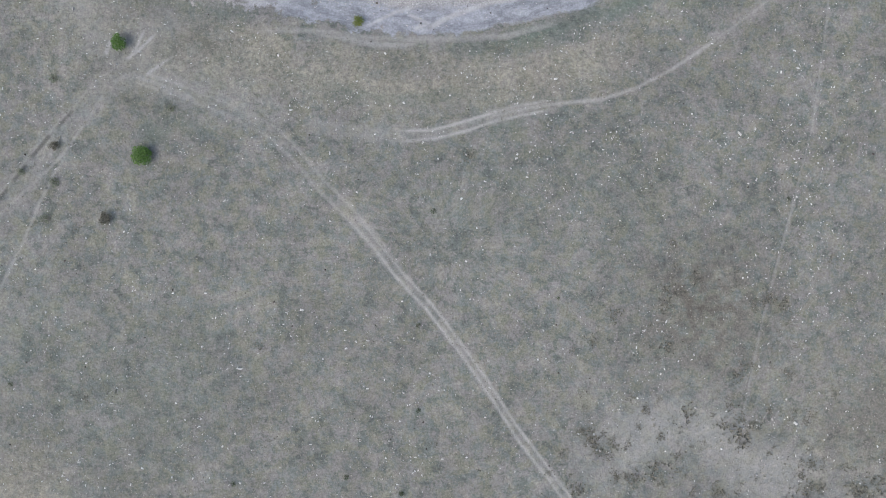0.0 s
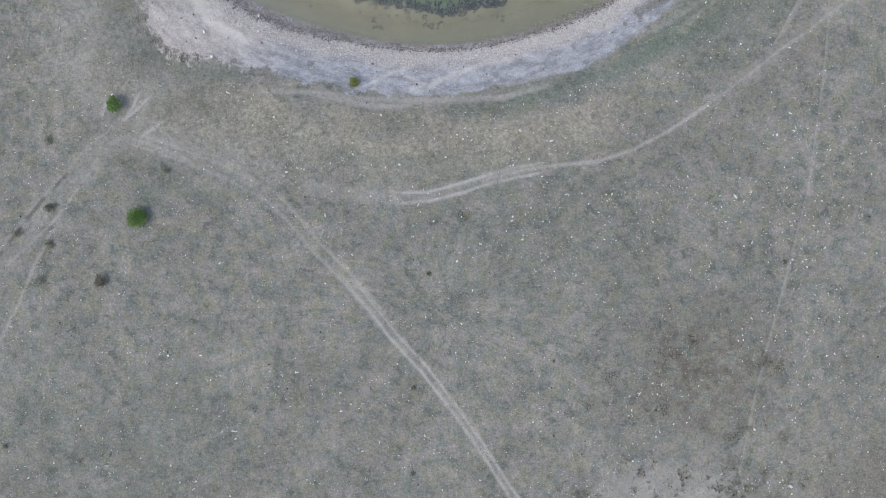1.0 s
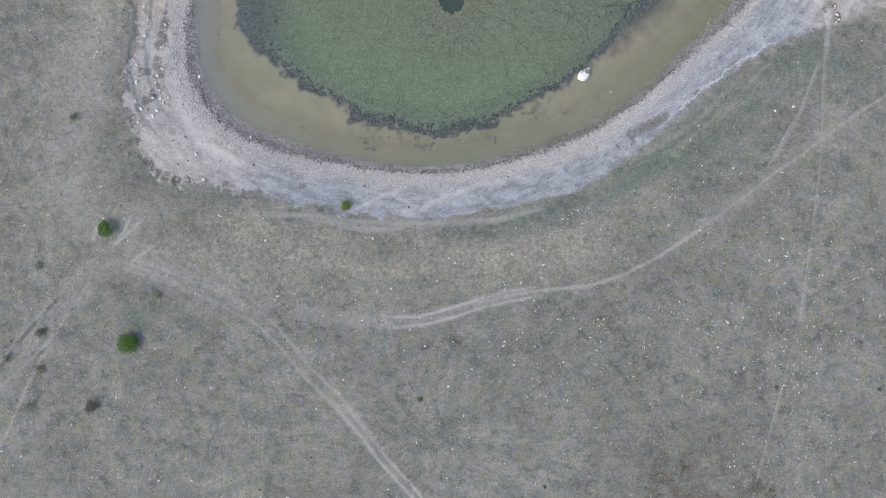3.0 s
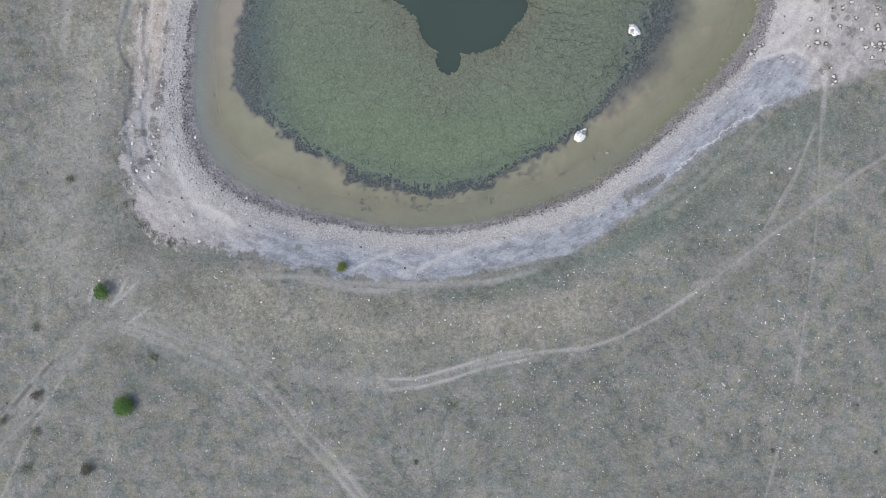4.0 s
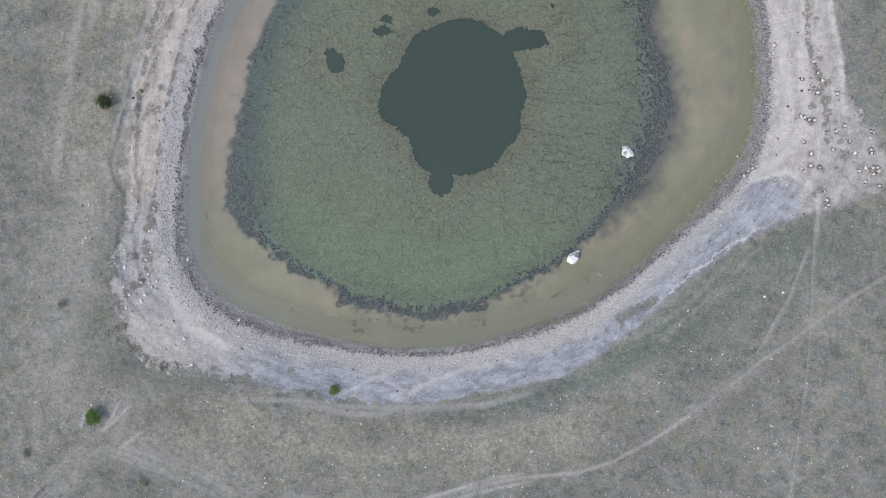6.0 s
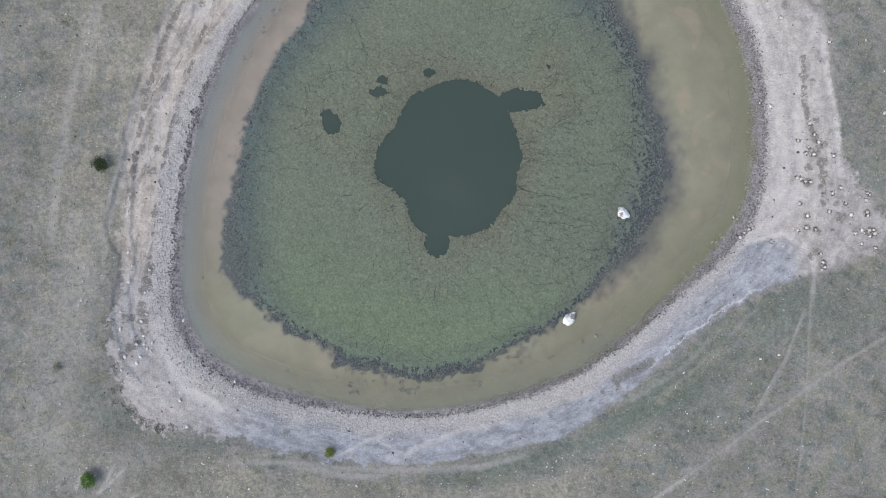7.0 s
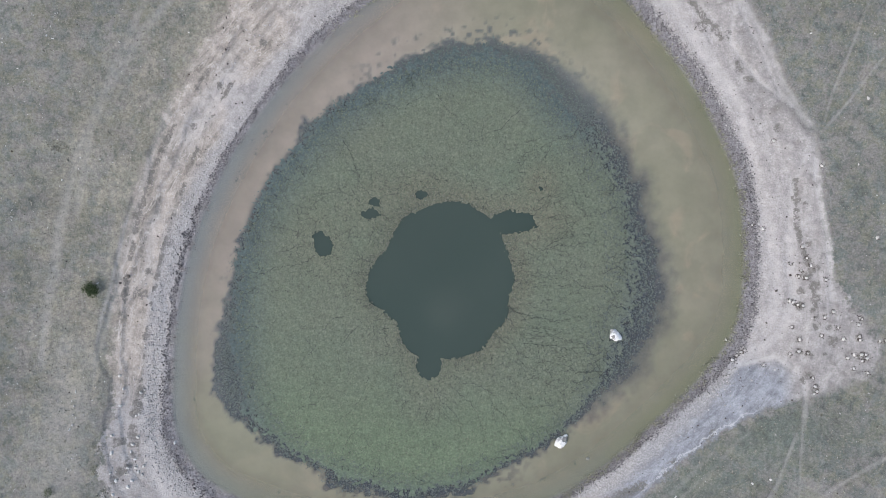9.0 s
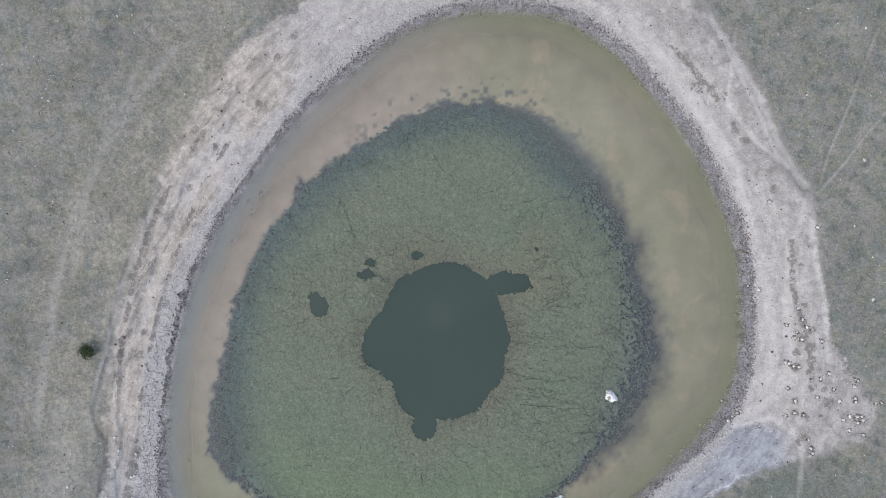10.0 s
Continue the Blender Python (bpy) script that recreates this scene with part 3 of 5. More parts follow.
def stone_material(name, a, b, dirt=(0.2, 0.18, 0.15), amount=0.35, each="island"):
    n = Nodes(name)
    pick = n.island() if each == "island" else n.each()
    colour = n.mix(pick, a, b)
    spots = n.noise(1.3 if amount > 0.5 else 2.4, 6, 0.7)
    colour = n.mix(n.step(spots, 0.50 if amount > 0.5 else 0.55, 0.64, 0.0, amount), colour, dirt)
    return n.done(n.gain(colour, 0.8, 1.12, n.noise(9, 4)), 0.9, n.noise(7, 5, 0.65), 0.5, 0.04, 0.2)


M_GROUND, M_WATER, M_WEED = ground_material(), water_material(), weed_material()
M_SUNK = leaf_material("sunken_weed", (0.060, 0.073, 0.080), (0.130, 0.148, 0.148))
M_CHANNEL = leaf_material("wet_channel", (0.036, 0.044, 0.037), (0.058, 0.068, 0.056), 0.5)
M_SCUM = leaf_material("weed_tufts", (0.090, 0.108, 0.072), (0.190, 0.212, 0.150))
M_HEADS = leaf_material("weed_heads", (0.100, 0.108, 0.076), (0.235, 0.240, 0.200))
M_FROND = leaf_material("weed_fronds", (0.072, 0.088, 0.082), (0.150, 0.172, 0.146))
M_DRY = leaf_material("dry_grass", (0.165, 0.166, 0.138), (0.285, 0.265, 0.215))
M_RUSH = leaf_material("pale_rushes", (0.150, 0.150, 0.098), (0.400, 0.390, 0.300))
M_CUSHION = leaf_material("dark_tufts", (0.104, 0.098, 0.078), (0.210, 0.196, 0.158))
M_WRACK = leaf_material("withered_shore_plants", (0.095, 0.086, 0.086), (0.36, 0.335, 0.330))
M_LEAF = leaf_material("green_leaves", (0.045, 0.105, 0.022), (0.150, 0.250, 0.060))
M_DARKLEAF = leaf_material("dark_green_leaves", (0.022, 0.040, 0.014), (0.060, 0.082, 0.030))
M_LIMELEAF = leaf_material("yellow_green_leaves", (0.110, 0.140, 0.030), (0.210, 0.240, 0.060))
M_BROWNLEAF = leaf_material("withered_brown_leaves", (0.080, 0.076, 0.056), (0.185, 0.168, 0.128))
M_OLIVELEAF = leaf_material("faded_olive_leaves", (0.100, 0.115, 0.072), (0.200, 0.220, 0.150))
M_TWIG = leaf_material("grey_brown_twigs", (0.070, 0.055, 0.040), (0.13, 0.105, 0.08), 0.9)
M_LIME = stone_material("white_limestone", (0.66, 0.64, 0.61), (0.46, 0.44, 0.41), each="object")
M_CHIPS = stone_material("white_stone_chips", (0.66, 0.65, 0.62), (0.32, 0.30, 0.275))
M_PEBBLE = stone_material("pale_pebbles", (0.51, 0.486, 0.464), (0.32, 0.302, 0.285), amount=0.2)
M_CLOD = stone_material("dark_wet_stones", (0.23, 0.214, 0.212), (0.06, 0.055, 0.056), amount=0.2)
M_DROSS = stone_material("dark_clods", (0.13, 0.113, 0.098), (0.045, 0.032, 0.030), amount=0.2)
# colour of one small stone; on boulders, the painted shade of their hollows
M_ROCK_AND_HOLLOW = stone_material("dark_rock_and_hollow_shade", (0.24, 0.23, 0.215), (0.30, 0.29, 0.27))
M_BOULDER = stone_material("weathered_white_boulder", (0.72, 0.71, 0.69), (0.66, 0.65, 0.62), (0.16, 0.155, 0.145), 0.75, "object")


# ---------------------------------------------------------------- mesh helpers
def mesh_of(name, verts, faces, material, flat=True):
    """A mesh from arrays; faces all have the same number of corners."""
    verts, faces = np.asarray(verts, np.float32), np.asarray(faces, np.int32)
    k = faces.shape[1]
    me = bpy.data.meshes.new(name)
    me.vertices.add(len(verts))
    me.vertices.foreach_set("co", verts.ravel())
    me.loops.add(faces.size)
    me.loops.foreach_set("vertex_index", faces.ravel())
    me.polygons.add(len(faces))
    me.polygons.foreach_set("loop_start", np.arange(0, faces.size, k, dtype=np.int32))
    me.polygons.foreach_set("loop_total", np.full(len(faces), k, np.int32))
    me.update(calc_edges=True)
    me.polygons.foreach_set("use_smooth", np.full(len(faces), not flat, bool))
    me.materials.append(material)
    return me


def field(me, name, values):
    me.attributes.new(name, "FLOAT", "POINT").data.foreach_set("value", np.asarray(values, np.float32))


def part(name, bm, material, parent, label=""):
    """Links a bmesh as one mesh under a thing or a part."""
    me = bpy.data.meshes.new(name)
    bm.to_mesh(me)
    bm.free()
    me.materials.append(material)
    ob = new(name, me)
    ob.parent = parent
    return tagged(ob, label)


def lattice(xs, ys, keep=None):
    """Quads of a grid, all or those kept, and the points they use."""
    nx, ny = len(xs), len(ys)
    gx, gy = np.meshgrid(xs, ys)
    i = np.arange((nx - 1) * (ny - 1))
    a = (i // (nx - 1)) * nx + i % (nx - 1)
    quads = np.stack([a, a + 1, a + nx + 1, a + nx], 1)
    x, y = gx.ravel(), gy.ravel()
    if keep is not None:
        quads = quads[keep.ravel()]
        used, flat = np.unique(quads, return_inverse=True)
        quads = flat.reshape(quads.shape)
        x, y = x[used], y[used]
    return x, y, quads


def scattered(name, base_v, base_f, at, size, material, rng, wobble=0.25, tilt=0.3):
    """Many small pieces from one shape, each turned, squashed and jittered, as one mesh."""
    base_v, base_f = np.asarray(base_v, float), np.asarray(base_f)
    n, k = len(at), len(base_v)
    v = base_v[None] * (1 + wobble * rng.standard_normal((n, k, 3)) * 0.6)
    v = v * np.asarray(size)[:, None, :]
    a, b = rng.uniform(0, 2 * np.pi, n), rng.normal(0, tilt, n)
    cb, sb = np.cos(b)[:, None], np.sin(b)[:, None]
    v = np.stack([v[..., 0] * cb - v[..., 2] * sb, v[..., 1], v[..., 0] * sb + v[..., 2] * cb], -1)
    ca, sa = np.cos(a)[:, None], np.sin(a)[:, None]
    v = np.stack([v[..., 0] * ca - v[..., 1] * sa, v[..., 0] * sa + v[..., 1] * ca, v[..., 2]], -1)
    v = v + np.asarray(at)[:, None, :]
    f = base_f[None] + (np.arange(n) * k)[:, None, None]
    return mesh_of(name, v.reshape(-1, 3), f.reshape(-1, base_f.shape[1]), material)


CHIP_V = [(-1, -0.8, -0.3), (0.9, -0.9, -0.3), (1, 0.8, -0.3), (-0.8, 1, -0.3), (-0.6, -0.5, 0.7), (0.6, -0.5, 0.8), (0.5, 0.6, 0.7), (-0.5, 0.5, 0.9)]
CHIP_F = [(0, 1, 5, 4), (1, 2, 6, 5), (2, 3, 7, 6), (3, 0, 4, 7), (4, 5, 6, 7)]


def blades(count, rng, spread, rise, width):
    """A tuft of narrow leaves leaning out from one root, as triangles."""
    v, f = [], []
    for i in range(count):
        a = 2 * math.pi * (i + rng.uniform(-0.3, 0.3)) / count
        r = spread * rng.uniform(0.5, 1.0)
        c, s = math.cos(a), math.sin(a)
        v += [(-s * width, c * width, 0), (s * width, -c * width, 0), (c * r, s * r, rise * rng.uniform(0.5, 1.0))]
        f.append((3 * i, 3 * i + 1, 3 * i + 2))
    return v, f


# ---------------------------------------------------------------- ground, water, weed
def axis(lo, hi, pitch, far):
    """Even steps inside, ever longer ones out to the horizon."""
    inner = np.arange(lo, hi + 1e-6, pitch)
    out = pitch * np.cumsum(1.32 ** np.arange(1, 80))
    out = out[out < far]
    return np.r_[lo - out[::-1], inner, hi + out]


def build_ground():
    x, y, quads = lattice(axis(-64, 72, 0.22, 3000), axis(-37, 127, 0.22, 3000))
    ds, db = outside(x, y, SHORE, CENTRE), outside(x, y, BANK, CENTRE)
    way = np.zeros_like(x)
    rut = np.zeros_like(x)
    wob = (clouds(x, y, 4, 21) - 0.5) * 0.25
    for half, gap, power, line in WAYS:
        pts = np.array(line)
        reach = 3 + 2.5 * half
        sel = (x > pts[:, 0].min() - reach) & (x < pts[:, 0].max() + reach) & (y > pts[:, 1].min() - reach) & (y < pts[:, 1].max() + reach)
        d = to_line(x[sel], y[sel], pts) + wob[sel] * max(1, 2.5 * half)
        fade = 0.55 + 0.6 * clouds(x[sel], y[sel], 5, 31)
        taper = min(3.5, 0.28 * np.hypot(*(pts[-1] - pts[0])))
        fade = fade * np.clip(0.02 + smooth(np.hypot(x[sel] - pts[0, 0], y[sel] - pts[0, 1]), 0, taper) * smooth(np.hypot(x[sel] - pts[-1, 0], y[sel] - pts[-1, 1]), 0, taper), 0, 1)
        if gap:
            w = 0.78 * smooth(-np.abs(d - gap / 2), -half * 1.5, -half * 0.2) * (0.45 + 0.9 * clouds(x[sel], y[sel], 2.2, 35)) + 0.26 * smooth(-d, -gap * 1.1, -gap * 0.3)
        else:
            w = smooth(-d, -half * 1.5, -half * 0.2)
        way[sel] = np.maximum(way[sel], np.clip(w * power * fade * 1.25, 0, 1))
        rut[sel] = np.maximum(rut[sel], w * 0.06)
    z = height(x, y, ds) - rut * (ds > 0)
    groove = np.zeros_like(x)
    for line in GROOVES:
        groove = np.maximum(groove, smooth(-to_line(x, y, line) - wob * 0.4, -0.42, -0.1) * smooth(clouds(x, y, 2.2, 33), 0.3, 0.55))
    scrub = np.zeros_like(x)
    for sx, sy, sr in SCRUB:
        scrub = np.maximum(scrub, 0.75 * np.exp(-((x - sx) ** 2 + (y - sy) ** 2) / (1.1 * sr * sr)))
    for half, line in SCRUB_BELTS:
        scrub = np.maximum(scrub, 0.85 * np.exp(-(to_line(x, y, line) / half) ** 2) * smooth(clouds(x, y, 2.4, 47), 0.36, 0.6))
    me = mesh_of("ground", np.stack([x, y, z], 1), quads, M_GROUND, flat=False)
    be = bearing(x, y)
    depth = np.clip(ds, 0, None) / np.clip(ds - db, 0.5, None)
    bend = (clouds(x, y, 6, 41) - 0.5)
    lower = smooth(be, 222, 238) * (1 - smooth(be, 343, 349)) * (1 - smooth(y, 63.5, 66))
    silt = lower * (1 - smooth(x + 3 * bend, 54, 57.5)) * smooth(depth + bend * 0.5 + 0.16 * smooth(be, 285, 325), 0.32, 0.52)
    left = smooth(be, 112, 128) * (1 - smooth(be, 196, 204))
    warm = left * smooth(depth + bend * 0.5, 0.22, 0.42)
    right = np.maximum(1 - smooth(be, 50, 75), smooth(be, 338, 346))
    field(me, "along", np.radians((be - 90) % 360) * 48)
    field(me, "slimy", np.maximum(smooth(np.cos(np.radians(be - 20)), 0.0, 0.6), 0.6 * smooth(np.cos(np.radians(be - 270)), 0.5, 0.9)))
    upper_right = smooth(be, 8, 22) * (1 - smooth(be, 75, 90))
    field(me, "spread", np.clip(0.78 * upper_right + 0.72 * smooth(be, 338, 344) * (1 - smooth(be, 352, 358)) + 0.62 * left * (1 - 0.7 * smooth(be, 185, 200)), 0, 1))
    field(me, "frayed", 1 - 0.6 * lower * smooth(be, 240, 270))
    field(me, "soil", right * np.where(be > 180, 0.35, 0.15 + 0.6 * smooth(be, 12, 28)) * smooth(depth + bend * 0.6 + 0.16 * smooth(be, 18, 30) * (1 - smooth(be, 75, 90)), 0.58, 0.82))
    field(me, "groove", groove * 0.65)
    field(me, "scrub", scrub)
    field(me, "crust", smooth(be, 308, 316) * (1 - smooth(be, 334, 340)) * smooth(clouds(x, y, 4, 43), 0.3, 0.5))
    field(me, "from_shore", np.clip(ds, -60, 60))
    field(me, "from_bank", np.clip(db, -60, 60))
    field(me, "way", way)
    field(me, "silt", silt)
    field(me, "warm", np.clip(warm + 0.12 * smooth(be, 204, 210) * (1 - smooth(be, 226, 236)), 0, 1))
    field(me, "patchy", np.clip(0.10 + 0.5 * left * smooth(depth, 0.4, 0.6) + 0.6 * right * smooth(depth, 0.55, 0.8), 0, 1) * smooth(ds, 3, 6))
    field(me, "bare", (0.2 + 1.3 * (1 - smooth(be, 145, 165))) * left + 1.2 * right)
    field(me, "wrack", 1.0 - 0.75 * smooth(np.cos(np.radians(be - 292)), 0.5, 0.8) - 0.65 * smooth(np.cos(np.radians(be - 168)), 0.7, 0.92) + 0.6 * smooth(np.cos(np.radians(be - 25)), 0.2, 0.9) + 0.4 * smooth(np.cos(np.radians(be - 222)), 0.92, 1.0))
    # straw-coloured low berm round the bank, a rusty patch and a greener belt
    inset = 2.6 * smooth(be, 258, 276)
    dry = smooth(db - inset, 1, 4) * (1 - smooth(db, 8, 15)) * smooth(clouds(x, y, 11, 51), 0.12, 0.5)
    lines = left * smooth(db, -1.5, 0.5) * (1 - smooth(db, 4, 7)) * smooth(grain((be * 0.8) / 6, db, 1.1, 55), 0.45, 0.75)
    blot = 0.5 * np.exp(-((x - 58) ** 2 + (y + 26) ** 2) / 120) + 1.5 * np.exp(-((x + 58.5) ** 2 + (y + 33) ** 2) / 30) + 0.9 * np.exp(-((x + 44) ** 2 + (y - 28) ** 2) / 55) + 0.6 * np.exp(-((x + 53) ** 2 + (y - 36) ** 2) / 60)
    belt = smooth(be, 222, 236) * (1 - smooth(be, 286, 304)) + 0.6 * smooth(be, 110, 125) * (1 - smooth(be, 200, 222))
    straw = np.zeros_like(x)
    for half, power, line in STRAW:
        straw = np.maximum(straw, power * np.exp(-((to_line(x, y, line) + 1.5 * wob) / half) ** 2))
    field(me, "dry", np.clip(1.2 * straw + dry * 0.9 * belt + 1.3 * lines + 0.6 * blot + 0.35 * smooth(-x, 40, 46) * smooth(y, 55, 80) * clouds(x, y, 9, 53), 0, 1))
    field(me, "rust", np.clip(1.2 * np.exp(-((x - 38) ** 2 + (y + 8.5) ** 2) / 70) + 0.6 * np.exp(-((x - 62) ** 2 + (y + 24) ** 2) / 50)
                              + 0.55 * np.exp(-((x + 36.5) / 8) ** 2 - ((y - 29.6) / 2.6) ** 2), 0, 1))
    # dark green patches, with the painted shade of shrub and berm
    green_and_shade = np.zeros_like(x)
    for half, power, line in GREEN_AND_SHADE:
        green_and_shade = np.maximum(green_and_shade, power * np.exp(-((to_line(x, y, line) + wob) / half) ** 2))
    verge = 0.85 * smooth(be, 258, 276) * (1 - smooth(be, 305, 318)) * smooth(db, 0.3, 1.0) * (1 - smooth(db, 3.0, 5.5))
    field(me, "lush_and_shade", np.clip(verge + smooth(be, 300, 312) * (1 - smooth(be, 338, 346)) * (1 - smooth(db, 4, 14)) + 0.15 * (1 - smooth(be, 40, 60)) + 0.4 * smooth(be, 345, 350), 0, 1) * smooth(db, 0.3, 2) + green_and_shade)
    return tagged(new("ground", me), "dry grey-green steppe with a bare pale bank", "ground", kind="structure")


def gap_mask(x, y):
    """How far inside the openings of the weed: positive inside."""
    d = -outside(x, y, HOLE, HOLE_CENTRE, 96)
    for gx, gy, a, b, turn in GAPS:
        c, s = math.cos(radians(turn)), math.sin(radians(turn))
        u, v = (x - gx) * c + (y - gy) * s, -(x - gx) * s + (y - gy) * c
        d = np.maximum(d, (1 - np.hypot(u / a, v / b)) * min(a, b))
    return d


def boldness(x, y):
    """Where the dark border of the weed is strong: 1 towards the south and east, 0 towards the north-west."""
    return smooth(np.cos(np.radians(bearing(x, y) - 310)), -0.45, 0.15)


def build_water():
    x, y, quads = lattice(np.arange(-36, 56, 0.25), np.arange(36, 130, 0.25))
    ds = outside(x, y, SHORE, CENTRE)
    keep = (ds < 1.5)[quads].all(1)
    quads = quads[keep]
    used, flat = np.unique(quads, return_inverse=True)
    x, y, ds = x[used], y[used], ds[used]
    me = mesh_of("water", np.stack([x, y, 0 * x], 1), flat.reshape(quads.shape), M_WATER, flat=False)
    dm = outside(x, y, MAT, CENTRE)
    depth = np.clip(-height(x, y, ds), 0, None)
    df = outside(x, y, FRINGE, CENTRE)
    be = bearing(x, y)
    bold = 0.72 + 0.28 * boldness(x, y)
    df = df + (clouds(x, y, 5, 103) - 0.5) * 3.0 + (clouds(x, y, 1.4, 104) - 0.5) * 2.2
    # smoky and soft on the east, scalloped elsewhere
    smoky = smooth(np.cos(np.radians(be - 12)), 0.35, 0.8)
    df = df + (grain(x, y, 0.7, 105) - 0.5) * 1.0
    zone = np.maximum(smooth(np.cos(np.radians(be - 82)), 0.75, 0.95), smooth(np.cos(np.radians(be - 268)), 0.85, 0.97))
    stray = 0.55 * smooth(0.5 * clouds(x, y, 1.2, 106) + 0.5 * grain(x, y, 0.6, 108), 0.56, 0.70) * (1 - smooth(df, 0.5, 4.0)) * zone
    belt = bold * np.maximum(smooth(-df, -0.3 - 3.2 * smoky, 0.7 + 1.4 * smoky), smooth(-dm, -0.5, 0.3)) * (1 - smooth(-dm, 2, 5))
    belt = np.maximum(belt, stray * (dm > 0))
    field(me, "deep", np.maximum(smooth(-dm + (clouds(x, y, 3, 71) - 0.5), -1.0, 2.0), 0.0))
    field(me, "weedy", 0.93 * belt)
    field(me, "murk", np.clip(0.10 + 1 - np.exp(-2.8 * depth), 0.10, 0.985) * (1 - 0.30 * belt) * (1 - 0.2 * smooth(be, 130, 160) * (1 - smooth(be, 225, 240)) * smooth(ds, -5.5, -1.0)))
    field(me, "calm", smooth(1 - boldness(x, y), 0.1, 0.7))
    southwest = 0.75 * smooth(np.cos(np.radians(be - 238)), 0.45, 0.85) * (0.35 + 0.65 * smooth(clouds(x, y, 7, 107), 0.3, 0.6))
    field(me, "green", np.clip(southwest + 0.6 * smooth(np.cos(np.radians(be - 320)), 0.2, 0.7) * smooth(ds, -7, -2), 0, 1))
    field(me, "cool", 0.6 * smooth(be, 118, 140) * (1 - smooth(be, 218, 232)) * smooth(ds + 1.5 * (clouds(x, y, 4, 109) - 0.5), -4.2, -0.6))
    field(me, "rosy", smooth(be, 75, 110) * (1 - smooth(be, 195, 215)))
    return tagged(new("water", me), "still murky tan pond water, dark teal where deep", "water", kind="structure")


def channel_line(x0, y0, x1, y1, bow, rng):
    """A winding line from point to point, bowed to its left, in steps of about 0.25 m."""
    dx, dy = x1 - x0, y1 - y0
    far = math.hypot(dx, dy)
    u = np.linspace(0, 1, max(4, int(far / 0.25)))
    side = 4 * bow * far * u * (1 - u)
    sway = np.cumsum(rng.normal(0, 0.12, len(u)))
    sway = (sway - sway[0] - u * (sway[-1] - sway[0])) * 0.8 + rng.normal(0, 0.045, len(u))
    side = side + sway
    return np.stack([x0 + u * dx - side * dy / far, y0 + u * dy + side * dx / far], 1)


def build_cracks(rng):
    """Thin winding channels through the weed, with twigs, running out from the openings."""
    lines = []
    for (x0, y0, x1, y1, bow) in CHANNELS_WEST + CHANNELS_NORTH + CHANNELS_SOUTH:
        lines.append((x0, y0, x1, y1, bow, rng.uniform(0.021, 0.033)))
    for (x0, y0, x1, y1, bow) in CHANNELS_EAST:
        lines.append((x0, y0, x1, y1, bow, rng.uniform(0.022, 0.034)))
    for i in range(84):
        t = 2 * math.pi * (i + rng.uniform(-0.4, 0.4)) / 84
        r, far, lean = 10.4, rng.uniform(1.2, 4.5), t + rng.normal(0, 0.5)
        x, y = HOLE_CENTRE[0] + r * math.cos(t), HOLE_CENTRE[1] + r * math.sin(t)
        lines.append((x, y, x + far * math.cos(lean), y + far * math.sin(lean), rng.normal(0, 0.1), rng.uniform(0.018, 0.032)))
    for i in range(150):
        t, rad = rng.uniform(0, 2 * math.pi), rng.uniform(13, 30)
        lean, far = t + rng.choice((0, 0, 1.2, -1.2)) + rng.normal(0, 0.4), rng.uniform(1.5, 6)
        x, y = CENTRE[0] + rad * math.cos(t), CENTRE[1] + rad * math.sin(t)
        lines.append((x, y, x + far * math.cos(lean), y + far * math.sin(lean), rng.normal(0, 0.12), rng.uniform(0.014, 0.026)))
    for i in range(40):
        x, y, far, lean = rng.uniform(16, 27), rng.uniform(60, 88), rng.uniform(2, 6), rng.normal(0, 0.35)
        lines.append((x, y, x + far * math.cos(lean), y + far * math.sin(lean), rng.normal(0, 0.08), rng.uniform(0.022, 0.036)))
    for i in range(130):
        t = rng.uniform(0, 2 * math.pi)
        rad = np.interp(t, np.arange(37) * math.pi / 18, MAT + MAT[:1]) - rng.uniform(0.3, 2)
        lean, far = t + math.pi + rng.normal(0, 0.7), rng.uniform(0.8, 3)
        x, y = CENTRE[0] + rad * math.cos(t), CENTRE[1] + rad * math.sin(t)
        lines.append((x, y, x + far * math.cos(lean), y + far * math.sin(lean), rng.normal(0, 0.1), rng.uniform(0.025, 0.045)))
    verts, quads = [], []
    while lines:
        x0, y0, x1, y1, bow, wide = lines.pop()
        pts = channel_line(x0, y0, x1, y1, bow, rng)
        way = np.gradient(pts, axis=0)
        way /= np.linalg.norm(way, axis=1)[:, None] + 1e-9
        w = wide * np.linspace(1.1, 0.5, len(pts)) * rng.uniform(0.45, 1.35, len(pts))
        off = np.stack([-way[:, 1], way[:, 0]], 1) * w[:, None]
        k = len(verts)
        for p, o in zip(pts, off):
            verts += [p + o, p - o]
        quads += [(k + 2 * i, k + 2 * i + 1, k + 2 * i + 3, k + 2 * i + 2) for i in range(len(pts) - 1)]
        for p, d in zip(pts, way):
            if wide > 0.02 and rng.uniform() < 0.035:
                a = math.atan2(d[1], d[0]) + rng.choice((-1, 1)) * rng.uniform(0.4, 1.2)
                far = rng.uniform(0.6, 2.6)
                lines.append((p[0], p[1], p[0] + far * math.cos(a), p[1] + far * math.sin(a), rng.normal(0, 0.1), wide * 0.55))
    v, q = np.array(verts), np.array(quads)
    mid = v[q].mean(1)
    q = q[(outside(mid[:, 0], mid[:, 1], MAT, CENTRE) < -0.4) & (gap_mask(mid[:, 0], mid[:, 1]) < 0.1)]
    used, flat = np.unique(q, return_inverse=True)
    v = v[used]
    me = mesh_of("weed_channels", np.column_stack([v, weed_level(v[:, 0], v[:, 1]) + 0.05]), flat.reshape(q.shape), M_CHANNEL)
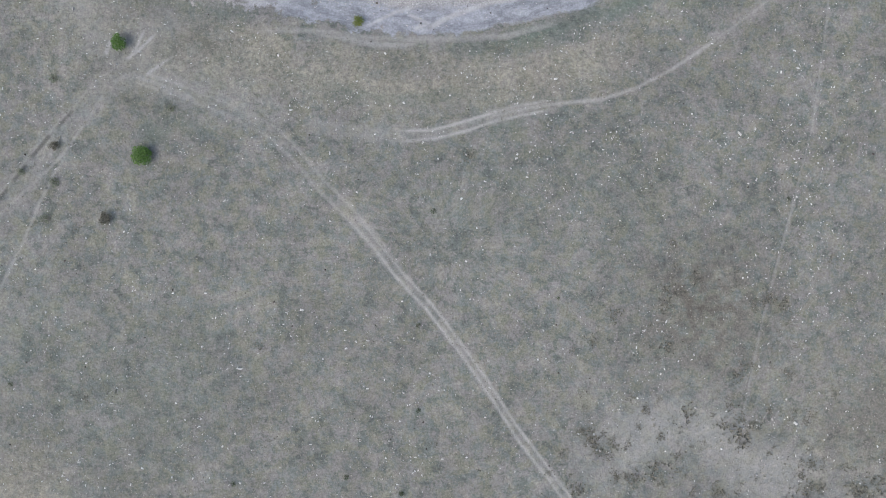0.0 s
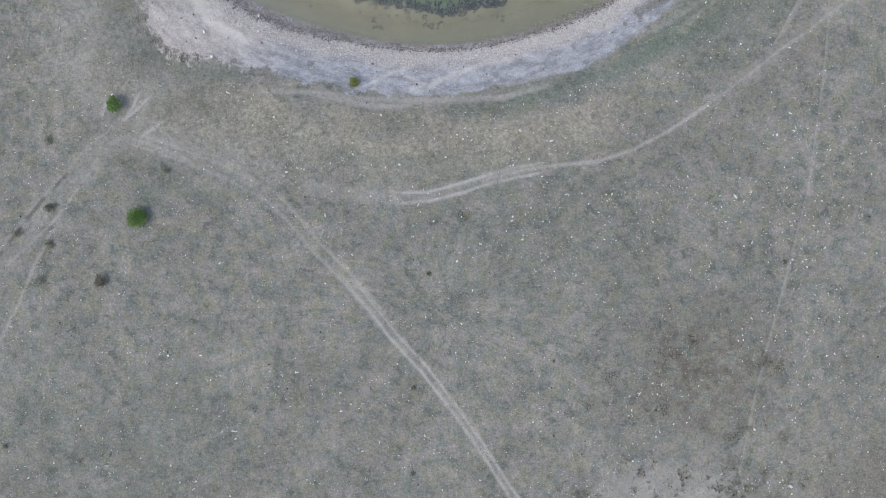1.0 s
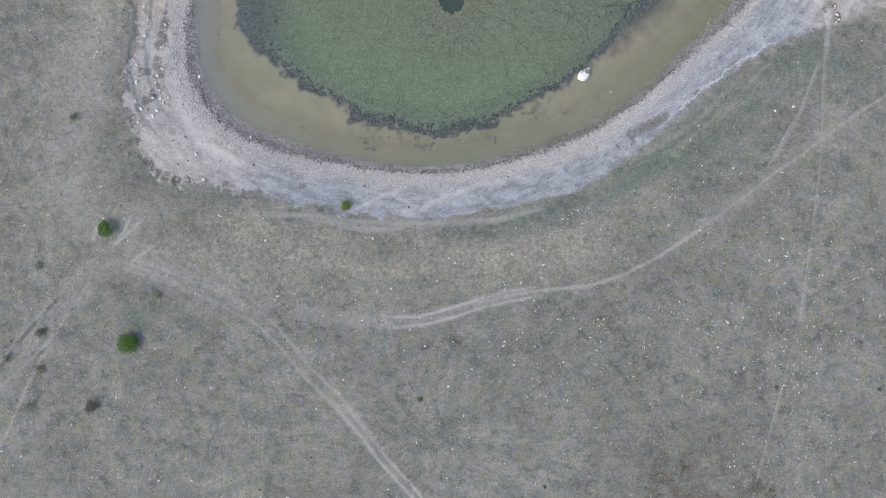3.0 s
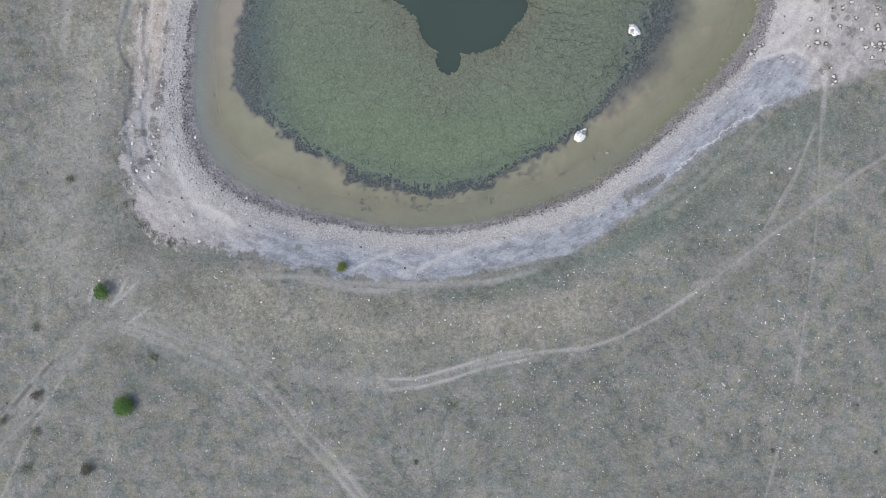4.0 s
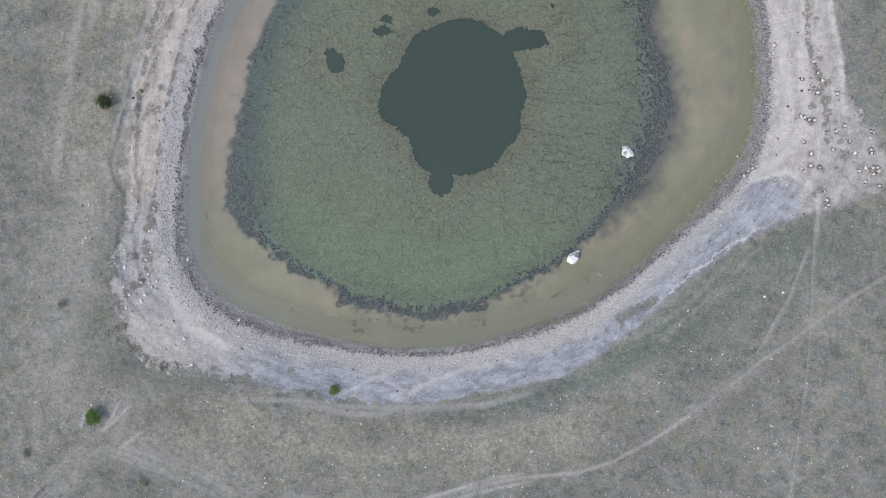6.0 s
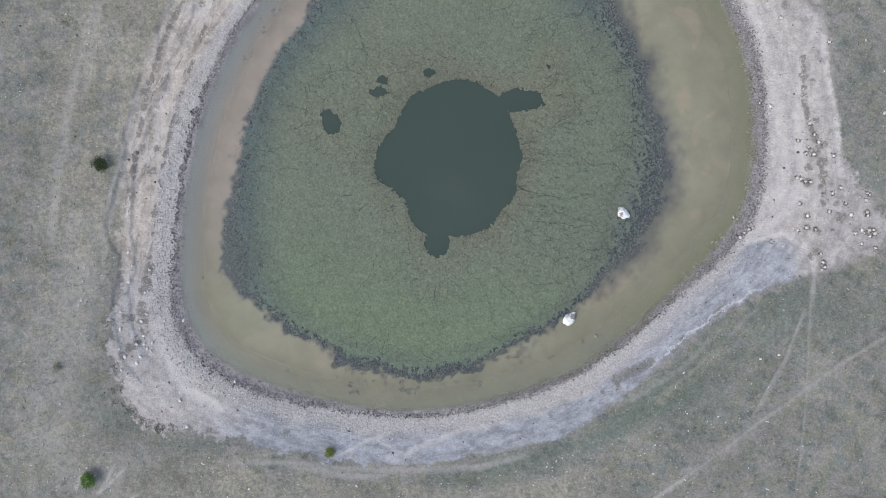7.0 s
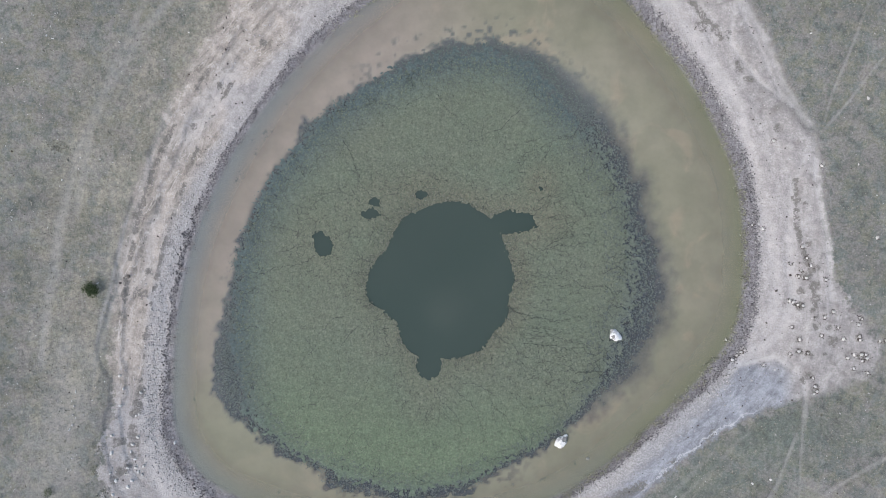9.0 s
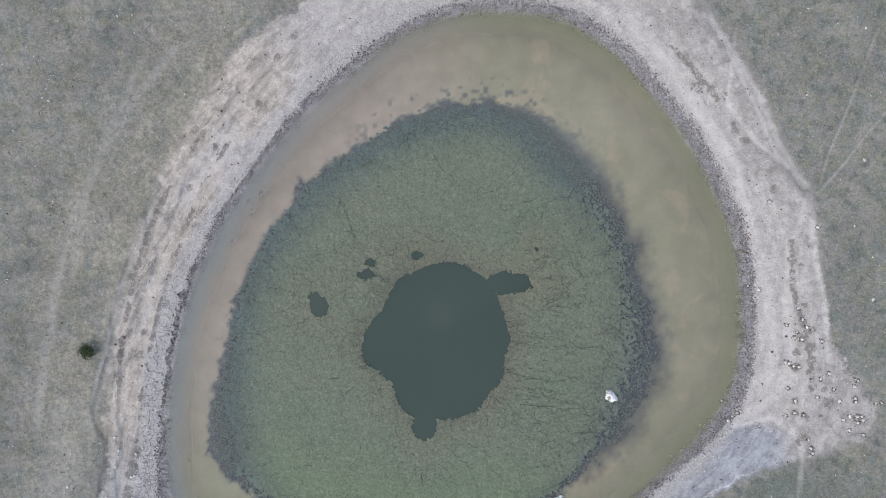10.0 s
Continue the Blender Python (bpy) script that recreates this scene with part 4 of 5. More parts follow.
    tagged(new("weed_channels", me), "dark wet channels winding through the pond weed", "pond weed", kind="stuff")


def rounded_edges(x, y, quads, rounds=2):
    """Draws the open edge of a grid of quads into soft curves."""
    e = np.sort(np.concatenate([quads[:, [i, (i + 1) % 4]] for i in range(4)]), 1)
    key, count = np.unique(e[:, 0].astype(np.int64) * len(x) + e[:, 1], return_counts=True)
    key = key[count == 1]
    a, b = key // len(x), key % len(x)
    deg = np.bincount(a, minlength=len(x)) + np.bincount(b, minlength=len(x))
    on = deg > 0
    for _ in range(rounds):
        for c in (x, y):
            tot = np.bincount(a, c[b], len(x)) + np.bincount(b, c[a], len(x))
            c[on] = 0.45 * c[on] + 0.55 * tot[on] / deg[on]
    return x, y


def weed_level(x, y):
    return 0.02 + 0.05 * grain(x, y, 0.4, 91) + 0.03 * grain(x, y, 0.15, 92)


def build_weed():
    pitch = 0.12
    xs, ys = np.arange(-32, 43, pitch), np.arange(38, 114, pitch)
    cx, cy = np.meshgrid(xs[:-1] + pitch / 2, ys[:-1] + pitch / 2)
    cx, cy = cx.ravel(), cy.ravel()
    dm = outside(cx, cy, MAT, CENTRE)
    rag = (clouds(cx, cy, 3.5, 81) - 0.5) * 2.2 + (grain(cx, cy, 0.35, 83) - 0.5) * 1.6
    hole = gap_mask(cx, cy) + (clouds(cx, cy, 0.9, 85) - 0.5) * 0.7 + (grain(cx, cy, 0.25, 86) - 0.5) * 0.5
    calm = 1 - boldness(cx, cy)
    keep = (dm + rag < 0.8 * calm - (0.9 - 0.9 * smooth(np.cos(np.radians(bearing(cx, cy) - 80)), 0.5, 0.9)) * smooth(calm, 0.4, 0.8)) & (hole < 0)
    # the border breaks up into islands
    df = outside(cx, cy, FRINGE, CENTRE, 96) + (clouds(cx, cy, 5, 103) - 0.5) * 3.0
    inner = 1.8 + 2.0 * smooth(np.cos(np.radians(bearing(cx, cy) - 8)), 0.6, 0.95)
    u = np.clip((dm + inner) / np.clip(dm - df + inner, 1.2, None), 0, 1)
    speck = 0.15 * clouds(cx, cy, 1.1, 87) + 0.35 * grain(cx, cy, 0.45, 89) + 0.5 * grain(cx, cy, 0.27, 88)
    frail = (speck < 1.02 - 0.98 * u) & (df < 0.5) & (hole < 0)
    keep = np.where(calm > 0.5, keep & ~((dm > -2.6) & (speck > 0.42 - 0.10 * dm + 0.12 * calm)), frail)
    keep = keep.reshape(len(ys) - 1, len(xs) - 1)
    x, y, quads = lattice(xs, ys, keep)
    x, y = rounded_edges(x, y, quads)
    z = weed_level(x, y)
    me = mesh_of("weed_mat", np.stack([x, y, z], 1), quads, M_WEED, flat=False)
    dm = outside(x, y, MAT, CENTRE)
    be = bearing(x, y)
    upper = 1 - boldness(x, y)
    field(me, "thin", np.clip((0.3 + 0.4 * upper) * smooth(dm, -3.0, 0.5) + 0.7 * upper * smooth(dm, -7, -1), 0, 1))
    inward = -gap_mask(x, y)
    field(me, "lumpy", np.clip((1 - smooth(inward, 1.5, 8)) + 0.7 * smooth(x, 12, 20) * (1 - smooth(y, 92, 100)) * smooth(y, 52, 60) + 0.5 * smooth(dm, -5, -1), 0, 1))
    field(me, "ochre", (1 - smooth(inward, 0.4, 4.5)) * (0.5 + 0.5 * smooth(x + 0.5 * (y - 75), -4, 12)))
    field(me, "fresh", smooth(-(y + 0.12 * x) + 4 * (clouds(x, y, 9, 95) - 0.5), -66, -50) * smooth(inward, 1, 6))
    tagged(new("weed_mat", me), "floating olive-green pond weed mat, cracked", "pond weed", kind="stuff")


build_ground()
build_water()
build_weed()
build_cracks(np.random.default_rng(5))


# ---------------------------------------------------------------- scatter: weed, pebbles, grass, stone chips
def places(n, box, rng, weight):
    """Points in a box, kept by a chance from 0 to 1."""
    x, y = rng.uniform(box[0], box[1], n), rng.uniform(box[2], box[3], n)
    k = rng.uniform(0, 1, n) < weight(x, y)
    return x[k], y[k]


def shore_places(n, lo, hi, rng, weight):
    """Points in a strip along the waterline, kept by a chance from 0 to 1."""
    pts, rad = ring(SHORE, CENTRE, 720)
    k = rng.integers(0, 720, n)
    t = (k + rng.uniform(0, 1, n)) * 2 * np.pi / 720
    d = np.interp(t, np.arange(721) * 2 * np.pi / 720, np.r_[rad, rad[0]]) + rng.uniform(lo, hi, n)
    x, y = CENTRE[0] + d * np.cos(t), CENTRE[1] + d * np.sin(t)
    k = rng.uniform(0, 1, n) < weight(x, y)
    return x[k], y[k]


POND_BOX, ALL_BOX = (-45, 72, 30, 132), (-66, 74, -40, 130)


def build_sunken_weed():
    rng = np.random.default_rng(11)

    def chance(x, y):
        df, dm = outside(x, y, FRINGE, CENTRE), outside(x, y, MAT, CENTRE)
        df = df + (clouds(x, y, 5, 103) - 0.5) * 3.0 + (clouds(x, y, 1.4, 104) - 0.5) * 1.6
        lump = clouds(x, y, 2.6, 101)
        belt = smooth(-df + (lump - 0.5) * 4, -0.8, 1.0) * (dm > -4.0)
        stray = 0.5 * smooth(lump, 0.64, 0.74) * (1 - smooth(df, 2, 5)) * (dm > -1)
        return np.clip(np.maximum(belt, stray), 0, 1)
    x, y = places(110000, (-34, 46, 36, 116), rng, chance)
    v, f = blades(7, rng, 0.45, 0.14, 0.11)
    z = -0.04 - 0.16 * rng.uniform(0, 1, len(x)) - 0.10 * smooth(outside(x, y, FRINGE, CENTRE), -2, 1)
    s = rng.uniform(0.5, 1.25, len(x))[:, None] * np.ones(3)
    me = scattered("sunken_weed", v, f, np.stack([x, y, z], 1), s, M_SUNK, rng, 0.3, 0.1)
    tagged(new("sunken_weed", me), "dark blue-grey weed under the water round the mat", "pond weed", kind="stuff")


def build_weed_tufts():
    rng = np.random.default_rng(12)
    x, y = places(60000, (-32, 43, 38, 114), rng, lambda x, y: (outside(x, y, MAT, CENTRE) < -0.6) & (gap_mask(x, y) < -0.1))
    v, f = blades(4, rng, 0.16, 0.05, 0.05)
    s = rng.uniform(0.6, 1.3, len(x))[:, None] * np.ones(3)
    me = scattered("weed_tufts", v, f, np.stack([x, y, 0 * x + 0.07], 1), s, M_SCUM, rng, 0.3, 0.1)
    tagged(new("weed_tufts", me), "small pale leaf tips on the floating weed", "pond weed", kind="stuff")
    # fronds thinning out towards the open water
    def fronds(x, y):
        dm = outside(x, y, MAT, CENTRE)
        df = outside(x, y, FRINGE, CENTRE, 96) + (clouds(x, y, 5, 103) - 0.5) * 3.0
        inner = 2.4 + 1.6 * smooth(np.cos(np.radians(bearing(x, y) - 8)), 0.6, 0.95)
        u = np.clip((dm + inner) / np.clip(dm - df + inner, 1.2, None), 0, 1)
        return np.where(dm > -inner, (1 - u) ** 0.9 * (0.45 + 0.9 * grain(x, y, 0.6, 89)), 0.0)
    x, y = places(520000, (-32, 45, 36, 114), rng, fronds)
    v, f = blades(5, rng, 0.19, 0.04, 0.055)
    s = rng.uniform(0.45, 1.2, len(x))[:, None] * np.ones(3)
    me = scattered("weed_fronds", v, f, np.stack([x, y, 0 * x + 0.035], 1), s, M_FROND, rng, 0.3, 0.1)
    tagged(new("weed_fronds", me), "grey-green fronds breaking up at the border of the weed", "pond weed", kind="stuff")
    x, y = places(150000, (-16, 24, 58, 92), rng, lambda x, y: np.where(gap_mask(x, y) < -0.12, 0.5, 0.0) * np.exp(gap_mask(x, y) / 0.6) * smooth(-outside(x, y, HOLE, HOLE_CENTRE, 96), -3.5, -1.5))
    v, f = blades(5, rng, 0.15, 0.09, 0.05)
    s = rng.uniform(0.5, 1.3, len(x))[:, None] * np.ones(3)
    me = scattered("weed_heads", v, f, np.stack([x, y, 0 * x + 0.06], 1), s, M_HEADS, rng, 0.3, 0.1)
    tagged(new("weed_heads", me), "pale knobbly heads of weed round the open water", "pond weed", kind="stuff")


def wrack_width(x, y):
    be = np.radians(bearing(x, y))
    south = smooth(np.cos(be - radians(292)), 0.5, 0.8)
    return 1.15 - 0.55 * south - 0.55 * smooth(np.cos(be - radians(168)), 0.7, 0.92) + 0.7 * smooth(np.cos(be - radians(25)), 0.2, 0.9) + 0.45 * smooth(np.cos(be - radians(222)), 0.92, 1.0)


def build_beach():
    rng = np.random.default_rng(13)

    def chance(x, y):
        ds = outside(x, y, SHORE, CENTRE)
        be = bearing(x, y)
        west = smooth(be, 112, 128) * (1 - smooth(be, 196, 204))
        east = np.maximum(1 - smooth(be, 50, 75), smooth(be, 338, 346))
        south = smooth(be, 242, 262) * (1 - smooth(be, 325, 340))
        k = (1 - 0.45 * east) * (1 - 0.4 * west) * smooth(ds, 0.8, 2.0) * (1 - smooth(ds + 1.7 * south + (0.1 + 1.1 * (1 - smooth(be, 145, 165))) * west + 0.6 * east, 2.4, 4.2 + 1.6 * smooth(np.cos(np.radians(bearing(x, y) - 235)), 0.6, 0.95) - 1.2 * clouds(x, y, 5, 111)))
        return np.clip(k + 0.03 * ((ds > 2) & (outside(x, y, BANK, CENTRE) < -1)), 0, 1)
    x, y = places(150000, POND_BOX, rng, chance)
    r = rng.lognormal(math.log(0.082), 0.28, len(x))
    s = np.stack([r * rng.uniform(0.8, 1.5, len(x)), r, r * 0.6], 1)
    me = scattered("beach_pebbles", CHIP_V, CHIP_F, np.stack([x, y, height(x, y) + r * 0.1], 1), s, M_PEBBLE, rng)
    tagged(new("beach_pebbles", me), "pale grey pebbles along the waterline", "pebbles", kind="stuff")

    def dark(x, y):
        ds = outside(x, y, SHORE, CENTRE) + (clouds(x, y, 1.3, 115) - 0.5) * 1.4
        w = wrack_width(x, y)
        return np.exp(-((ds - 0.85 * w) / 0.42) ** 2) + 0.07 * smooth(ds, -0.4, 0.3) * (1 - smooth(ds, w, w * 1.6))
    x, y = shore_places(40000, -1, 4.0, rng, dark)
    r = rng.lognormal(math.log(0.064), 0.35, len(x))
    s = np.stack([r * rng.uniform(0.8, 1.4, len(x)), r, r * 0.7], 1)
    me = scattered("shore_stones", CHIP_V, CHIP_F, np.stack([x, y, height(x, y)], 1), s, M_CLOD, rng)
    tagged(new("shore_stones", me), "dark wet stones at the water's edge", "stones", kind="stuff")

    def withered(x, y):
        ds = outside(x, y, SHORE, CENTRE)
        w = wrack_width(x, y)
        return smooth(ds + (clouds(x, y, 1.1, 115) - 0.5) * 2.2, -0.7, 0.3) * (1 - smooth(ds, w * 0.7, w * 1.3)) * (0.35 + 0.65 * clouds(x, y, 1.6, 113))
    x, y = shore_places(26000, -1.5, 3.5, rng, withered)
    v, f = blades(6, rng, 0.20, 0.16, 0.045)
    s = rng.uniform(0.6, 1.4, len(x))[:, None] * np.ones(3)
    me = scattered("shore_plants", v, f, np.stack([x, y, height(x, y)], 1), s, M_WRACK, rng)
    tagged(new("shore_plants", me), "withered tufts along the water's edge", "shore plants", kind="stuff")

    def rushes(x, y):
        ds = outside(x, y, SHORE, CENTRE) + (clouds(x, y, 0.9, 117) - 0.5) * 2.0
        east = smooth(np.cos(np.radians(bearing(x, y) - 15)), -0.35, 0.3)
        return east * np.exp(-((ds + 0.25) / 0.32) ** 2)
    x, y = shore_places(15000, -1.6, 0.8, rng, rushes)
    v, f = blades(6, rng, 0.22, 0.2, 0.05)
    s = rng.uniform(0.6, 1.3, len(x))[:, None] * np.ones(3)
    me = scattered("shore_rushes", v, f, np.stack([x, y, np.maximum(height(x, y), -0.05)], 1), s, M_RUSH, rng)
    tagged(new("shore_rushes", me), "pale olive fringe of rushes in the shallows", "shore plants", kind="stuff")


def build_field():
    rng = np.random.default_rng(14)

    def grassy(x, y):
        db = outside(x, y, BANK, CENTRE)
        return smooth(db + (clouds(x, y, 3, 121) - 0.5) * 4, -0.3, 2.0) * (0.25 + 0.75 * smooth(clouds(x, y, 4.5, 123), 0.3, 0.65))
    x, y = places(60000, ALL_BOX, rng, grassy)
    v, f = blades(6, rng, 0.17, 0.08, 0.035)
    s = rng.lognormal(0, 0.35, len(x))[:, None] * np.ones(3)
    me = scattered("dry_grass", v, f, np.stack([x, y, height(x, y)], 1), s, M_DRY, rng)
    tagged(new("dry_grass", me), "short dry grass tufts, straw and grey-green", "grass", kind="stuff")

    def chips(x, y):
        db = outside(x, y, BANK, CENTRE)
        return smooth(db, 0.5, 4) * (1 - 0.55 * smooth(x, 48, 56) * smooth(y, 40, 70)) * (0.12 + 0.88 * smooth(clouds(x, y, 5, 131), 0.45, 0.72))
    x, y = places(36000, ALL_BOX, rng, lambda x, y: chips(x, y) * (1 - 0.65 * smooth(y, 20, 45)))
    r = rng.lognormal(math.log(0.046), 0.42, len(x))
    s = np.stack([r * rng.uniform(1.0, 2.4, len(x)), r, r * 0.8], 1)
    me = scattered("stone_chips", CHIP_V, CHIP_F, np.stack([x, y, height(x, y) + r * 0.2], 1), s, M_CHIPS, rng)
    tagged(new("stone_chips", me), "white limestone chips strewn over the steppe", "stones", kind="stuff")

    def dung(x, y):
        ds, db = outside(x, y, SHORE, CENTRE), outside(x, y, BANK, CENTRE)
        return np.where(db < 0, 0.5 * smooth(ds, 2, 4), 0.07)
    x, y = places(6500, ALL_BOX, rng, dung)
    # small dark lumps set as a halo round each stone of the east bank
    spots = np.repeat(np.array(STONES_EAST + STONES_SHORE), 34, 0)
    a, d = rng.uniform(0, 2 * np.pi, len(spots)), rng.normal(0.25, 0.12, len(spots))
    x, y = np.r_[x, spots[:, 0] + d * np.cos(a)], np.r_[y, spots[:, 1] + d * np.sin(a)]
    r = rng.lognormal(math.log(0.085), 0.32, len(x))
    r[-len(spots):] *= 0.62
    s = np.stack([r, r * rng.uniform(0.7, 1, len(x)), r * 0.5], 1)
    me = scattered("dark_clods", CHIP_V, CHIP_F, np.stack([x, y, height(x, y) + 0.02], 1), s, M_DROSS, rng)
    tagged(new("dark_clods", me), "dark clods of earth scattered about, and dark halos round bank stones", "clods", kind="stuff")


def build_cushions():
    rng = np.random.default_rng(15)

    def chance(x, y):
        db = outside(x, y, BANK, CENTRE)
        low = 2.6 * np.exp(-((x - 46) ** 2 / 420 + (y + 30) ** 2 / 150)) + 1.6 * np.exp(-((x - 38) ** 2 + (y + 9) ** 2) / 70)
        return smooth(db, 1, 5) * np.clip(0.03 + 1.3 * low, 0, 1) * smooth(clouds(x, y, 6, 141), 0.25, 0.55)
    x, y = places(4200, ALL_BOX, rng, chance)
    # scrub along the ragged south-west corner of the bank
    ex, ey = places(5000, (-46, -26, 32, 52), rng, lambda x, y: 0.16 * np.exp(-(outside(x, y, BANK, CENTRE) / 0.9) ** 2) * smooth(clouds(x, y, 2.5, 143), 0.42, 0.6))
    size = rng.lognormal(-0.05, 0.4, len(x) + len(ex))
    size[len(x):] *= 0.6
    x, y = np.r_[x, ex], np.r_[y, ey]
    # each clump is a loose cluster of small tufts
    size = np.repeat(size, 30)
    x = np.repeat(x, 30) + rng.normal(0, 0.34, len(size)) * size
    y = np.repeat(y, 30) + rng.normal(0, 0.34, len(size)) * size
    v, f = blades(6, rng, 0.2, 0.12, 0.045)
    s = (size * rng.uniform(0.5, 1.1, len(size)))[:, None] * np.ones(3)
    me = scattered("dark_tufts", v, f, np.stack([x, y, height(x, y) - 0.02], 1), s, M_CUSHION, rng)
    tagged(new("dark_tufts", me), "dark low tufts dotted over the dry steppe", "grass", kind="stuff")


build_cushions()
build_sunken_weed()
build_weed_tufts()
build_beach()
build_field()


# ---------------------------------------------------------------- single things
def rock_mesh(name, seed, material, sub=2, rough=0.35, squash=0.7, lumps=(((0, 0, 0), 1.0),), crevice=None):
    """One stone of one or more lumps; faces near the crevice are coloured dark as its shade."""
    bm = bmesh.new()
    for k, (shift, size) in enumerate(lumps):
        made = bmesh.ops.create_icosphere(bm, subdivisions=sub, radius=1)["verts"]
        off = Vector((seed * 3.7 + k, seed * 1.3, seed * 2.1))
        for v in made:
            p = v.co.copy()
            q = 1 + rough * noise.noise(p * 0.9 + off) + rough * 0.6 * noise.noise(p * 2.6 + off)
            v.co = Vector((p.x * q * 1.15, p.y * q * 0.85, max(p.z * q, -0.45) * squash)) * size + Vector(shift)
    if crevice:
        for f in bm.faces:
            d = (f.calc_center_median() - Vector(crevice[0])).length
            f.material_index = int(d < crevice[1] * (1 + 0.6 * noise.noise(f.calc_center_median() * 4)))
    me = bpy.data.meshes.new(name)
    bm.to_mesh(me)
    bm.free()
    me.materials.append(material)
    if crevice:
        me.materials.append(M_ROCK_AND_HOLLOW)
    for p in me.polygons:
        p.use_smooth = sub > 2
    return me


def level(x, y):
    return float(height(np.array([x]), np.array([y]))[0])


def build_stones():
    meshes = [rock_mesh("stone", s, M_LIME) for s in range(1, 8)]
    rng = random.Random(8)
    left = [(-37.7, 59.1), (-38.3, 55.8), (-37.9, 56.0), (-38.0, 52.7), (-38.7, 51.7), (-38.9, 50.7), (-38.3, 49.6), (-38.2, 48.4), (-37.1, 48.6),
            (-39.2, 48.4), (-37.8, 47.8), (-37.3, 47.4), (-38.6, 46.6), (-39.1, 45.8), (-40.7, 46.7), (-41.4, 47.8), (-41.4, 53.1), (-41.4, 50.6),
            (-41.0, 44.8), (-32.9, 51.8), (-31.8, 36.7), (-40.4, 57.3), (-40.5, 61.6), (-40.0, 59.7), (-25.4, 43.0), (-33.0, 40.4)]
    lone = [(-46.5, 57.4), (-46.6, 56.1), (-46.7, 54.7), (-22.8, 28.0), (45.9, -16.5), (-45.6, 31.0), (-45.2, 28.5), (50.4, 47.1), (53.0, 47.7), (59.3, 60.0)]
    near = [(-44.3, 2.7), (-56.8, -2.6), (-54.9, -12.0), (-57.4, -14.1), (-50.0, -14.9), (-49.6, -15.9), (-42.7, -5.6), (-33.6, -2.9), (-32.8, -6.0), (-23.9, -7.4), (-36.3, -13.3), (-31.4, -9.5), (-50.3, -18.1), (-53.4, -21.2), (-58.5, -22.1), (-36.9, -21.5), (-35.6, -23.9), (-43.0, -26.5), (-43.5, -28.8), (-28.6, -25.9), (-26.3, -28.3), (-30.4, -27.7), (-46.2, -30.2), (-46.9, -33.5), (-34.6, -32.2), (-27.9, -32.9), (-24.5, -32.9), (-53.1, -25.4), (-11.5, -12.9), (-5.0, -7.2), (-1.1, -17.4), (-5.3, -24.2), (-6.8, -27.0), (-17.7, -23.6), (-17.1, -31.8), (4.2, -29.4), (0.7, -29.6), (0.2, -19.9), (-4.8, -20.2), (4.1, -1.5), (3.3, -5.6), (4.7, -6.9), (6.8, -23.7)]
    east = [(17.9, -14.0), (14.3, -15.5), (15.4, -16.8), (11.4, -10.0), (10.3, -6.3), (17.9, -31.1), (11.5, -3.4), (44.3, -3.8), (47.9, 7.3), (44.4, 9.6), (32.2, 5.0), (32.5, -28.6), (40.5, -28.3), (41.2, -22.9), (45.5, -32.0), (62.3, -19.8), (55.3, -27.0), (53.7, -3.7), (56.3, -6.0), (60.6, -10.0), (49.8, -21.2), (48.5, -18.4), (28.5, -21.0), (36.8, -22.4), (61.5, -3.2), (33.8, 0.7), (52.9, 7.4), (-7.5, 28.4), (1.8, 22.3), (-6.8, 20.8), (-4.8, 21.2), (-2.9, 18.0), (-14.4, 17.3), (-12.0, 17.4), (-6.0, 16.0), (4.1, 13.7), (13.8, 22.1), (14.0, 15.0), (15.7, 13.1), (21.3, 17.1), (19.8, 10.9), (10.5, 11.7), (12.8, 10.5), (17.5, 5.0), (-15.2, 4.2), (-11.4, 8.3), (-2.0, 15.5)]
    groups = (("stones on the trampled bank", "white limestone lump on the bare trampled bank", STONES_EAST + STONES_SHORE, 0.20),
              ("stones on the eroded bank", "white limestone lump on the eroded earth bank", left, 0.22),
              ("stones in the grass", "white limestone lump lying in dry grass", lone, 0.165),
              ("small stones in the grass", "small white stone half sunk in dry grass", near + east, 0.135))
    for group, label, spots, size in groups:
        for x, y in spots:
            s = size * rng.uniform(0.75, 1.3)
            ob = new("stone", rng.choice(meshes))
            ob.matrix_basis = pose(x, y, level(x, y) + s * 0.2, 0, 0, rng.uniform(0, 360)) @ Matrix.Diagonal((s, s, s, 1))
            tagged(ob, label, "stone", group)


def build_boulder(x, y, turn, size, mesh, label):
    ob = new("boulder", mesh)
    ob.matrix_basis = pose(x, y, 0.12, 0, 0, turn) @ Matrix.Diagonal((size, size, size, 1))
    tagged(ob, label, "boulder")


